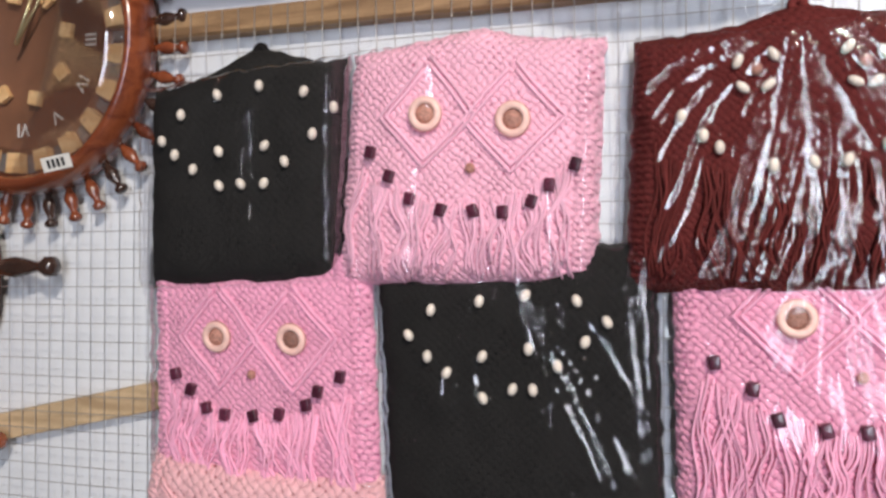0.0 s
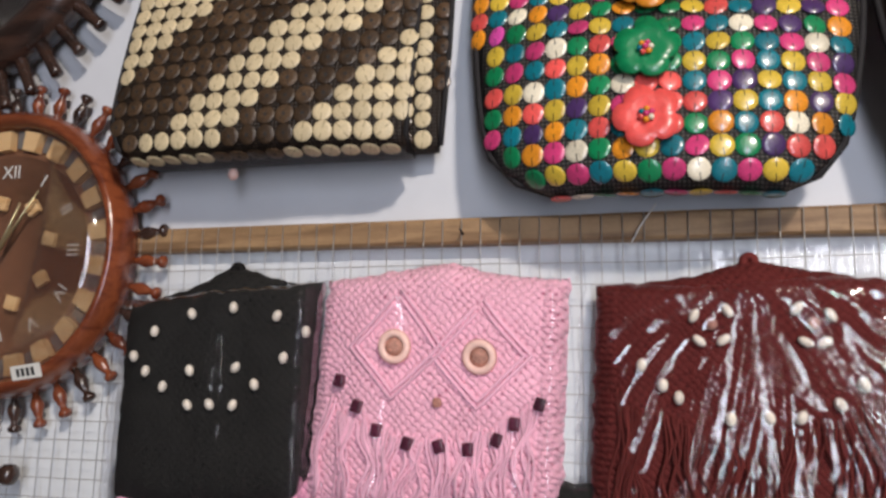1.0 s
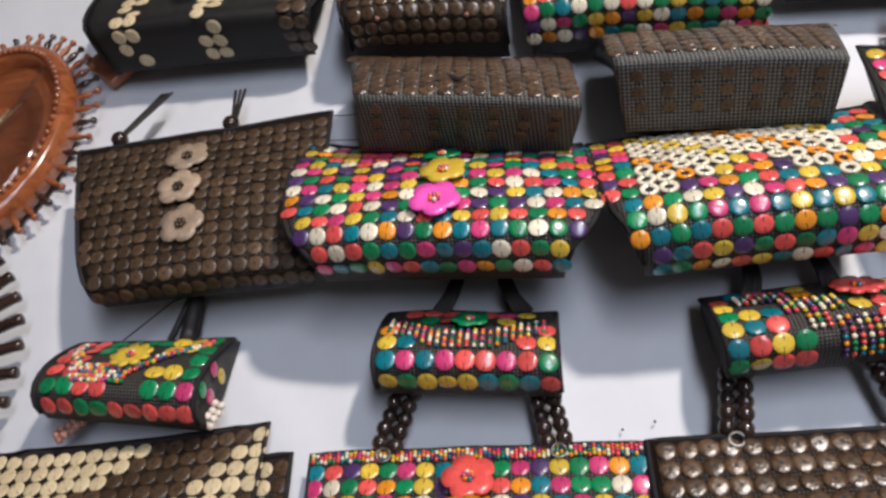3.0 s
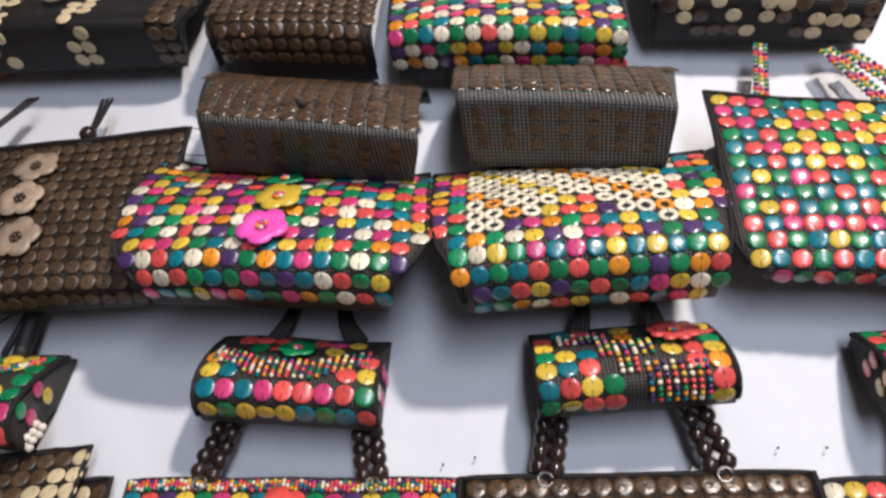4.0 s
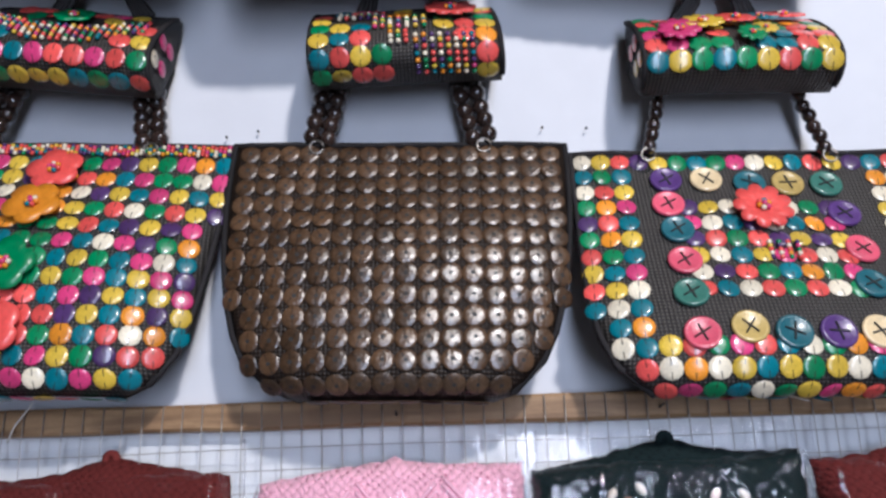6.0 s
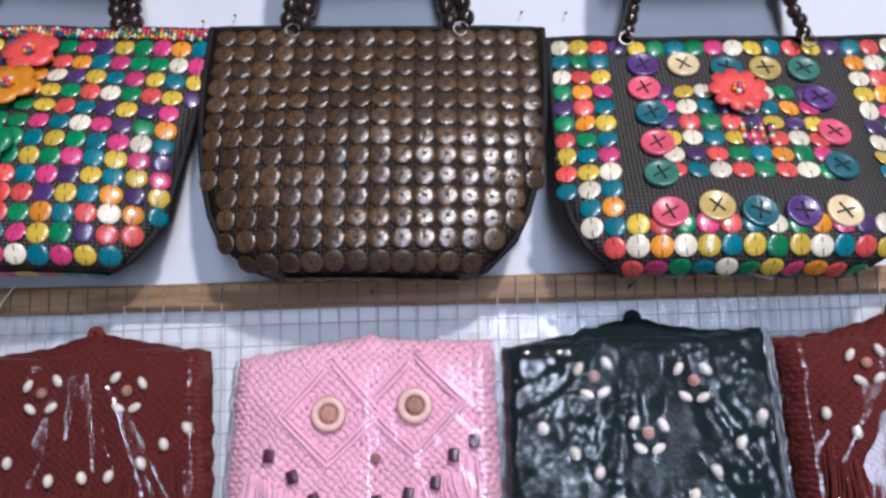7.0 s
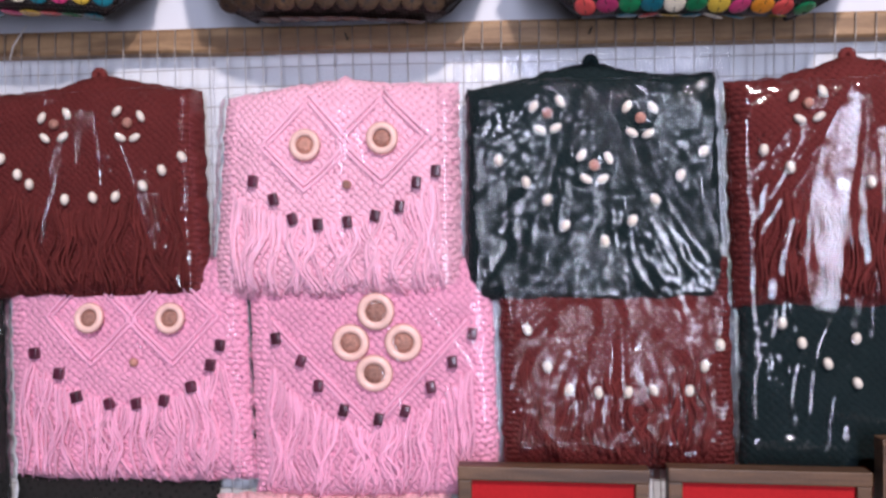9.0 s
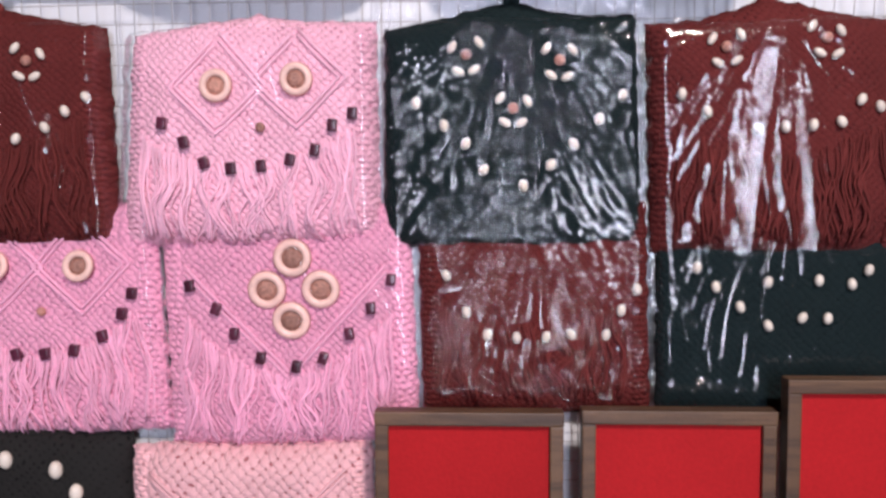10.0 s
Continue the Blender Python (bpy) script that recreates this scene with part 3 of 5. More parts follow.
def wire_mesh():
    """Welded wire panel over the board: each wire a thin rod."""
    bm = bmesh.new()
    pitch = 0.0212
    x = -1.6
    k = 0
    while x < 1.5:
        wob = 0.003 * noise.noise(Vector((x * 3, 0, 7)))
        zt = (bar_z(x) + 0.012) if x > -0.87 else 1.66
        tube(bm, [(x + wob, -0.0205, zt), (x, -0.0215, 1.63), (x - wob, -0.014, 1.5), (x + 0.012 * math.sin(x * 2), -0.015, 0.9)], 0.0006, 4)
        x += pitch
    z = 1.62
    while z > 0.9:
        tube(bm, [(-1.6 + 0.1 * i, -0.0165 + 0.002 * noise.noise(Vector((i * 0.8, z * 5, 2))), z + 0.004 * noise.noise(Vector((i * 0.31, z * 2, 1)))) for i in range(32)], 0.0005, 4)
        z -= pitch * 1.05
    ob = part("wire_mesh", bm, WIRE, None)
    tagged(ob, "grey welded wire mesh panel over white board", "wire mesh", "", "structure")


wire_mesh()


def nail_row():
    for i, x in enumerate((-0.39, 0.195, 0.47)):
        nail = thing("nail", (x, -0.02, bar_z(x)), "small dark nail driven into the batten", "nail", "nails in the batten")
        part("shank", tube(bmesh.new(), [(x, -0.018, bar_z(x) - 0.004), (x + 0.001, -0.036, bar_z(x) - 0.002)], 0.0011, 6), INK, nail)


nail_row()


# ---- packed macrame garments ----
def packet(name, label, quad, apex, depth, yarn, beads=(), bead_kind="cube", buttons=(), rings=(), nose=(), diamonds=False, vee=None,
           fringe=None, film=True, shine=1.0, seed=1, under=False, bands=True, group="packed garments on the mesh", facet=1.0, folds=(), wrap=None, button=1.15, bead=1.0):
    """A folded knotted garment in a clear bag. quad: top left, top right, bottom right, bottom left as (x, z)."""
    tl, tr, br, bl = [Vector((p[0], 0, p[1])) for p in quad]
    rng = random.Random(seed)
    base = thing(name, ((bl.x + br.x) / 2, -0.02, min(bl.z, br.z)), label, "garment", group)
    knit_mat, yarn_mat = YARNS[yarn]
    au = (apex[0] - tl.x) / (tr.x - tl.x) if apex else 0.5
    rise = (apex[1] - (tl.z + (tr.z - tl.z) * au)) if apex else 0.0

    def at(u, v, lift=0.0, taut=False):
        """u across, v down from the top edge; taut: the flatter lie of the bag's film."""
        a, b = tl.lerp(tr, u), bl.lerp(br, u)
        p = a.lerp(b, v)
        w = max(0.0, 1 - abs(u - au) / (au if u < au else 1 - au)) ** 1.7
        p.z += rise * w * max(0.0, 1 - v * 3.2)
        p.z += 0.0035 * math.sin(u * 9 + seed) * (1 - v) * 0.6 - 0.004 * math.sin(u * math.pi) * v
        pu = 1 - abs(2 * u - 1) ** (40 if taut else 5)
        pv = (1 - abs(2 * v - 1) ** (30 if taut else 6))
        y = -0.018 - (depth - 0.018) * (pu * pv) ** 0.6
        y += (0.001 if taut else 0.0035) * noise.noise(Vector((p.x * 26, p.z * 26, seed)))
        rim = max(0.0, 1 - 14 * min(u, 1 - u, v, 1 - v))
        p.x += rim * 0.004 * noise.noise(Vector((p.z * 75, seed, 3)))
        p.z += rim * 0.004 * noise.noise(Vector((p.x * 75, seed, 5)))
        return Vector((p.x, y - lift, p.z))

    def uv_of(x, z):
        v = 0.5
        for _ in range(12):
            a, b = tl.lerp(bl, v), tr.lerp(br, v)
            u = (x - a.x) / (b.x - a.x)
            t, bt = tl.lerp(tr, u).z, bl.lerp(br, u).z
            v = min(1, max(0, (t - z) / (t - bt)))
        return u, v

    def on(x, z, lift=0.0):
        return at(*uv_of(x, z), lift)

    def sheet(u0, u1, v0, v1, nu, nv, lift, material, pname, ribs=0):
        bm = bmesh.new()
        uvl = bm.loops.layers.uv.new("UVMap")
        g, uvs = [], {}
        for j in range(nv + 1):
            row = []
            for i in range(nu + 1):
                u, v = u0 + (u1 - u0) * i / nu, v0 + (v1 - v0) * j / nv
                rib = lift * (0.55 + 0.45 * math.sin(ribs * math.pi * 2 * j / nv + 2.5 * noise.noise(Vector((u * 60, v * 12, seed)))) * (0.7 + noise.noise(Vector((u * 90, v * 50, seed))))) if ribs else lift
                edge = min(1.0, 6 * min(i / nu, 1 - i / nu)) if ribs else 1.0
                q = bm.verts.new(at(u, v, rib * edge))
                uvs[q] = (q.co.x, q.co.z)
                row.append(q)
            g.append(row)
        for j in range(nv):
            for i in range(nu):
                bm.faces.new((g[j][i], g[j][i + 1], g[j + 1][i + 1], g[j + 1][i]))
        if not ribs:
            loop = g[0] + [r[-1] for r in g[1:]] + g[-1][-2::-1] + [r[0] for r in g[-2:0:-1]]
            back = [bm.verts.new((q.co.x, -0.016, q.co.z)) for q in loop]
            for q, k in zip(loop, back):
                uvs[k] = (q.co.x, q.co.z)
            for i in range(len(loop)):
                k = (i + 1) % len(loop)
                bm.faces.new((loop[i], loop[k], back[k], back[i]))
        for f in bm.faces:
            for lp in f.loops:
                lp[uvl].uv = uvs[lp.vert]
        return part(pname, bm, material, base)

    sheet(0, 1, 0, 1, 46, 40, 0.0, knit_mat, "body")
    if bands:
        for u0, u1 in ((0.005, 0.085), (0.915, 0.995)):
            sheet(u0, u1, 0.03, 0.98, 8, 210, 0.0036, knit_mat, "ribbed_band", 35)
    if diamonds:
        for bx, bz in buttons[:2]:
            u, v = uv_of(bx, bz)
            for grow in (1.0, 0.86):
                corners = [(u, v - 0.21 * grow), (u + 0.19 * grow, v), (u, v + 0.21 * grow), (u - 0.19 * grow, v), (u, v - 0.21 * grow)]
                pts = []
                for p, q in zip(corners, corners[1:]):
                    for k in range(8):
                        f = k / 8
                        pts.append(at(p[0] + (q[0] - p[0]) * f, max(0.02, p[1] + (q[1] - p[1]) * f), 0.0012))
                part("raised_cord", tube(bmesh.new(), pts, 0.0021, 6), yarn_mat, base)
    if vee:
        for side in (-1, 1):
            for off in (0, 0.03):
                u0, v0, u1, v1 = 0.5, vee - off, 0.5 + side * 0.4, vee - 0.44 - off
                part("raised_cord", tube(bmesh.new(), [at(u0 + (u1 - u0) * k / 14, max(0.02, v0 + (v1 - v0) * k / 14), 0.001) for k in range(15)], 0.002, 6), yarn_mat, base)
    for x, z in buttons:
        c = on(x, z, 0.004)
        turn = Matrix.Translation(c) @ Matrix.Rotation(radians(90), 4, "X") @ Matrix.Rotation(rng.uniform(-0.2, 0.2), 4, "X") @ Matrix.Diagonal((button, button, 1, 1))
        wood_ring = part("button_ring", lathe(bmesh.new(), [(0.0085, 0.0), (0.009, 0.003), (0.0115, 0.0045), (0.0145, 0.0035), (0.016, 0.0), (0.0085, -0.001)], turn, 24), CREAM_RING, base, "cream wooden ring")
        bm = bmesh.new()
        lathe(bm, [(0, 0.0035), (0.005, 0.003), (0.0085, 0.001), (0.0085, -0.001)], turn, 14)
        part("button_centre", bm, BROWN_BEAD, wood_ring, "brown knotted button centre")
    for x, z in nose:
        bm = bmesh.new()
        ball(bm, on(x, z, 0.003), 0.0055, (1, 0.7, 1), 10, 7)
        part("centre_bead", bm, BROWN_BEAD, base)
    for x, z in rings:
        for a in (35, 145, 235, 305):
            w = radians(a + rng.uniform(-8, 8))
            put_piece("pearl", BALL, Matrix.Translation(on(x + 0.017 * math.cos(w), z + 0.017 * math.sin(w), 0.003)) @ Matrix.Rotation(math.pi / 2 - w, 4, "Y") @ Matrix.Diagonal((0.0074, 0.0038, 0.0042, 1)), base, PEARL)
        bm = bmesh.new()
        ball(bm, on(x, z, 0.003), 0.006, (1, 0.7, 1), 9, 6)
        part("centre_bead", bm, BROWN_BEAD, base)
    for x, z in beads:
        c = on(x, z, 0.004)
        bm = bmesh.new()
        if bead_kind == "cube":
            box(bm, -0.0052, 0.0052, -0.0045, 0.0045, -0.0065, 0.0065, 0.0016)
            bmesh.ops.rotate(bm, verts=bm.verts, matrix=Matrix.Rotation(rng.uniform(-0.35, 0.35), 3, "Y"))
            bmesh.ops.translate(bm, verts=bm.verts, vec=c)
            part("cube_bead", bm, DARK_BEAD, base)
        else:
            ball(bm, (0, 0, 0), 0.0058 * bead, (0.85, 0.85, 1.15), 12, 8)
            bmesh.ops.rotate(bm, verts=bm.verts, matrix=Matrix.Rotation(rng.uniform(-0.6, 0.6), 3, "Y"))
            bmesh.ops.translate(bm, verts=bm.verts, vec=c)
            part("pearl", bm, PEARL, base)
    if fringe:
        bm = bmesh.new()
        count, v_mid, v_side, v_end = fringe
        count = int(count * 1.4)
        bunch = None
        for k in range(count):
            if k % 5 == 0:
                bunch = (rng.uniform(-0.05, 0.05), rng.uniform(0.008, 0.03), rng.uniform(0, 6.3), rng.uniform(5, 9), rng.uniform(0.0, 0.003))
            drift, wave, ph, turns, lift = bunch
            u = 0.09 + 0.82 * (k + rng.uniform(-0.3, 0.3)) / (count - 1)
            start = v_mid - (v_mid - v_side) * (2 * u - 1) ** 2 - rng.uniform(0.0, 0.05)
            end = v_end + rng.uniform(-0.06, 0.03)
            drift, wave, ph, lift = drift + rng.uniform(-0.015, 0.015), wave * rng.uniform(0.8, 1.2), ph + rng.uniform(-0.35, 0.35), lift + rng.uniform(0, 0.003)
            pts = []
            for i in range(18):
                f = i / 17
                uu = u + drift * f + wave * (math.sin(ph + f * turns) - math.sin(ph)) * min(1, f * 2.2)
                pts.append(at(min(max(uu, 0.02), 0.98), min(start + (end - start) * f, 0.99), 0.0008 + lift * min(1, f * 3)))
            tube(bm, pts, rng.uniform(0.0010, 0.0016), 5)
        fr = part("fringe", bm, yarn_mat, base)
        tagged(fr, "", "", "", "stuff")
    if apex and yarn != "pink":
        c = at(au, 0.0)
        part("hanging_loop", tube(bmesh.new(), [c + Vector((0.0055 * math.cos(t), -0.003, -0.004 + 0.006 * math.sin(t))) for t in np.linspace(-0.9, 4.0, 12)], 0.0045, 7), yarn_mat, base)
    if film:
        bm = bmesh.new()
        nu, nv = (260 if folds else 150), 80
        g = []
        e = 0.055
        taut = [(strip, slope, min(at((a + b) / 2, v).y for v, a, b in strip[:-1] + ((0.5, *strip[0][1:]), (0.7, *strip[-1][1:]))) + 0.001) for strip, slope in folds]
        for j in range(nv + 1):
            row = []
            for i in range(nu + 1):
                u, v = -e + (1 + 2 * e) * i / nu, -0.13 + 1.16 * j / nv
                uc, vc = min(max(u, 0), 1), min(max(v, 0), 1)
                p = at(uc, vc, 0.0, True)
                out = Vector(((u - uc) * (tr.x - tl.x), 0, -(v - vc) * (tl.z - bl.z)))
                p += out
                if v < 0:
                    top_z = tl.z + (tr.z - tl.z) * u + (0.032 if apex else 0.004)
                    p.z = at(uc, 0.0).z + (max(top_z, at(uc, 0.0).z + 0.003) - at(uc, 0.0).z) * (v / -0.13)
                if (u, v) != (uc, vc):
                    p.y = min(p.y + 0.004, -0.012)
                ang = math.atan2((u - au), max(v, 0) + 0.06)
                dist = math.hypot(u - au, max(v, 0))
                bend = 0.25 * noise.noise(Vector((p.x * 7, p.z * 5, seed + 2.0)))
                pull = math.exp(-dist * 1.1) * min(1, dist * 5)
                fold = (1 - abs(math.sin((ang + bend) * 4.5 + seed))) ** 1.6 * pull
                streak = noise.noise(Vector(((ang + bend) * 25 * facet + seed, dist * 2.0, seed * 3.1))) * min(1, dist * 6) * (0.45 + 0.8 * math.exp(-dist * 1.6))
                small = noise.noise(Vector(((ang + bend) * 17 + seed, dist * 9, seed)))
                fine = noise.noise(Vector((p.x * 90, p.z * 70, seed)))
                calm, rise = 1.0, 0.0
                for strip, slope, flat in taut:
                    for (va, la, ra), (vb, lb, rb) in zip(strip, strip[1:]):
                        if va <= v < vb:
                            k = (v - va) / (vb - va)
                            wob = 0.016 * noise.noise(Vector((v * 14, la * 30, seed)))
                            lo, hi = la + (lb - la) * k + wob, ra + (rb - ra) * k + wob * 0.4
                            if lo <= u <= hi:
                                d = (u - (lo + hi) / 2) * (tr.x - tl.x)
                                calm, rise = 0.06, slope * d + 0.03 * d * d / ((hi - lo) * (tr.x - tl.x))
                                p.y = flat
                p.y += rise
                p.y -= 0.006 + shine * (calm if v >= 0 else 0.25) * (0.008 * fold + 0.0032 / facet * streak + 0.0009 * small + 0.0005 * fine)
                row.append(bm.verts.new(p))
            g.append(row)
        seams = [[r[k].co.copy() for r in g[::4]] for k in (0, nu)]
        for j in range(nv):
            for i in range(nu):
                bm.faces.new((g[j][i], g[j][i + 1], g[j + 1][i + 1], g[j + 1][i]))
        f = part("plastic_film", bm, wrap or FILM_SOFT, base, "crinkled clear plastic bag")
        f.visible_shadow = False
        for edge in seams:
            e = part("heat_seam", tube(bmesh.new(), edge, 0.0011, 5), wrap or FILM_SOFT, f)
            e.visible_shadow = False
    return base


# bead places (x, z) on each garment
SPOTS = {}
SPOTS["black_a"] = [(-0.697, 1.558), (-0.744, 1.547), (-0.770, 1.521), (-0.751, 1.505), (-0.729, 1.488), (-0.694, 1.468), (-0.667, 1.469), (-0.638, 1.469), (-0.613, 1.492), (-0.694, 1.505), (-0.638, 1.509), (-0.645, 1.562), (-0.592, 1.564), (-0.562, 1.549), (-0.583, 1.521)]
SPOTS["maroon_a"] = [(-0.205, 1.516), (-0.186, 1.499), (-0.172, 1.488), (-0.127, 1.470), (-0.094, 1.471), (-0.067, 1.471), (-0.035, 1.483), (-0.014, 1.501), (0.007, 1.517)]
SPOTS["maroon_a_ring"] = [(-0.141, 1.551), (-0.053, 1.550)]
SPOTS["pink_a1_btn"] = [(-0.453, 1.531), (-0.363, 1.524)]
SPOTS["pink_a1"] = [(-0.515, 1.497), (-0.493, 1.471), (-0.471, 1.448), (-0.437, 1.437), (-0.404, 1.436), (-0.374, 1.434), (-0.345, 1.443), (-0.328, 1.458), (-0.303, 1.476)]
SPOTS["pink_a1_nose"] = [(-0.407, 1.478)]
SPOTS["pink_a2_btn"] = [(0.154, 1.525), (0.241, 1.532)]
SPOTS["pink_a2"] = [(0.094, 1.486), (0.118, 1.466), (0.140, 1.445), (0.169, 1.440), (0.202, 1.443), (0.233, 1.449), (0.260, 1.458), (0.279, 1.483), (0.300, 1.495)]
SPOTS["pink_a2_nose"] = [(0.201, 1.484)]
SPOTS["black_a2"] = [(0.369, 1.507), (0.399, 1.482), (0.422, 1.463), (0.441, 1.436), (0.483, 1.420), (0.512, 1.442), (0.536, 1.464), (0.563, 1.489), (0.588, 1.513)]
SPOTS["black_a2_ring"] = [(0.422, 1.551), (0.521, 1.548), (0.472, 1.500)]
SPOTS["maroon_a2"] = [(0.650, 1.514), (0.675, 1.496), (0.728, 1.478), (0.756, 1.479), (0.785, 1.480), (0.813, 1.483), (0.833, 1.506), (0.855, 1.500)]
SPOTS["maroon_a2_ring"] = [(0.695, 1.558), (0.798, 1.562)]
SPOTS["pink_b1_btn"] = [(-0.708, 1.298), (-0.615, 1.300)]
SPOTS["pink_b1"] = [(-0.764, 1.255), (-0.743, 1.238), (-0.722, 1.219), (-0.699, 1.213), (-0.663, 1.214), (-0.631, 1.218), (-0.598, 1.229), (-0.583, 1.244), (-0.558, 1.259)]
SPOTS["pink_b1_nose"] = [(-0.665, 1.259)]
SPOTS["black_b1"] = [(-0.454, 1.334), (-0.402, 1.344), (-0.355, 1.348), (-0.304, 1.343), (-0.275, 1.324), (-0.296, 1.304), (-0.323, 1.280), (-0.348, 1.256), (-0.369, 1.256), (-0.399, 1.247), (-0.437, 1.271), (-0.458, 1.286), (-0.479, 1.306), (-0.399, 1.289), (-0.352, 1.296)]
SPOTS["pink_b2_btn"] = [(-0.107, 1.331), (-0.009, 1.332)]
SPOTS["pink_b2"] = [(-0.177, 1.288), (-0.144, 1.266), (-0.123, 1.240), (-0.083, 1.234), (-0.050, 1.235), (-0.016, 1.239), (0.015, 1.253), (0.038, 1.277), (0.049, 1.299)]
SPOTS["pink_b2_nose"] = [(-0.054, 1.282)]
SPOTS["pink_b3_btn"] = [(0.231, 1.339), (0.202, 1.304), (0.262, 1.306), (0.229, 1.271)]
SPOTS["pink_b3"] = [(0.115, 1.310), (0.145, 1.285), (0.165, 1.257), (0.194, 1.230), (0.234, 1.221), (0.264, 1.231), (0.293, 1.258), (0.317, 1.286), (0.339, 1.316)]
SPOTS["maroon_b"] = [(0.445, 1.257), (0.477, 1.255), (0.509, 1.256), (0.536, 1.258), (0.574, 1.256), (0.422, 1.280), (0.590, 1.282), (0.400, 1.319), (0.608, 1.304)]
SPOTS["black_b2"] = [(0.691, 1.310), (0.717, 1.288), (0.748, 1.267), (0.783, 1.276), (0.810, 1.276), (0.747, 1.313), (0.800, 1.316), (0.835, 1.313), (0.853, 1.328), (0.671, 1.331)]
SPOTS["black_c"] = [(-0.095, 1.112), (-0.038, 1.102), (-0.015, 1.078)]

PINK = "pink fringed macrame garment in clear plastic"
ROW_B = 1.40
packet("macrame_top", "black macrame garment with white beads in clear plastic", [(-0.803, 1.584), (-0.553, 1.605), (-0.556, 1.361), (-0.806, 1.35)], (-0.66, 1.624),
       0.05, "black", SPOTS["black_a"], "pearl", bands=False, seed=3, shine=0.7, wrap=FILM_CREASED)
packet("macrame_top", PINK + ", two round buttons", [(-0.545, 1.608), (-0.276, 1.601), (-0.287, 1.358), (-0.564, 1.357)], (-0.4, 1.624),
       0.05, "pink", SPOTS["pink_a1"], "cube", SPOTS["pink_a1_btn"], (), SPOTS["pink_a1_nose"], True, None, (64, 0.68, 0.46, 0.95), seed=5, shine=0.22, wrap=FILM_SOFT, folds=[(((0.06, 0.33, 0.37), (0.2, 0.34, 0.4), (0.32, 0.36, 0.39)), 0.31), (((0.5, 0.31, 0.35), (0.95, 0.28, 0.33)), 0.32), (((0.62, 0.46, 0.475), (0.97, 0.46, 0.48)), 0.29), (((0.6, 0.82, 0.84), (0.95, 0.84, 0.87)), 0.22)])
packet("macrame_top", "maroon macrame garment with white beads in shiny crinkled plastic", [(-0.249, 1.594), (0.022, 1.599), (0.033, 1.35), (-0.26, 1.352)], (-0.104, 1.618),
       0.05, "maroon", SPOTS["maroon_a"], "pearl", (), SPOTS["maroon_a_ring"], (), False, None, (60, 0.6, 0.4, 0.93), seed=8, shine=0.7, wrap=FILM_CREASED, folds=[(((0.05, 0.485, 0.51), (0.6, 0.38, 0.425)), 0.09), (((0.05, 0.52, 0.54), (0.75, 0.55, 0.6)), 0.06), (((0.06, 0.55, 0.57), (0.5, 0.69, 0.76)), 0.03)])
packet("macrame_top", PINK + ", two round buttons", [(0.052, 1.587), (0.323, 1.597), (0.328, 1.357), (0.036, 1.351)], (0.193, 1.609),
       0.05, "pink", SPOTS["pink_a2"], "cube", SPOTS["pink_a2_btn"], (), SPOTS["pink_a2_nose"], True, None, (70, 0.66, 0.44, 0.96), seed=12, shine=0.2, wrap=FILM_SOFT, folds=[(((0.1, 0.51, 0.535), (0.7, 0.53, 0.56)), 0.15)])
packet("macrame_top", "blackish green macrame garment with beads in very crinkled plastic", [(0.332, 1.593), (0.606, 1.602), (0.616, 1.347), (0.33, 1.351)], (0.471, 1.618),
       0.05, "teal", SPOTS["black_a2"], "pearl", (), SPOTS["black_a2_ring"], bands=False, seed=17, shine=0.8, wrap=FILM_CRUSHED, facet=1.2, folds=[(((0.2, 0.485, 0.515), (0.55, 0.49, 0.555), (0.96, 0.5, 0.59)), -0.04), (((0.42, 0.88, 0.91), (0.78, 0.945, 0.99)), -0.1)])
packet("macrame_top", "maroon macrame garment with white beads under glaring plastic", [(0.616, 1.591), (0.885, 1.596), (0.89, 1.341), (0.624, 1.342)], (0.744, 1.619),
       0.05, "maroon", SPOTS["maroon_a2"], "pearl", (), SPOTS["maroon_a2_ring"], (), False, None, (60, 0.6, 0.4, 0.93), seed=21, shine=0.5, wrap=FILM_CREASED, facet=0.8, folds=[(((0.08, 0.42, 0.5), (0.5, 0.21, 0.43), (0.99, 0.27, 0.37)), -0.195), (((0.22, 0.53, 0.57), (0.98, 0.56, 0.63)), -0.235)])
packet("macrame_top", PINK + ", smaller, lower row", [(-0.802, ROW_B), (-0.529, ROW_B), (-0.518, 1.12), (-0.803, 1.12)], None,
       0.036, "rose", SPOTS["pink_b1"], "cube", SPOTS["pink_b1_btn"], (), SPOTS["pink_b1_nose"], True, None, (60, 0.7, 0.56, 0.97), seed=24, shine=0.2, wrap=FILM_SOFT, folds=[(((0.36, 0.49, 0.505), (0.62, 0.53, 0.56), (0.95, 0.62, 0.635)), 0.42)])
packet("macrame_top", "black macrame garment with white beads in clear plastic, lower row", [(-0.521, ROW_B), (-0.23, ROW_B), (-0.222, 1.10), (-0.505, 1.10)], None,
       0.036, "black", SPOTS["black_b1"], "pearl", bands=False, seed=27, shine=0.5, wrap=FILM_CREASED, folds=[(((0.15, 0.9, 0.925), (0.5, 0.915, 0.95), (0.98, 0.93, 0.96)), 0.15), (((0.15, 0.62, 0.628), (0.6, 0.64, 0.652)), 0.2)])
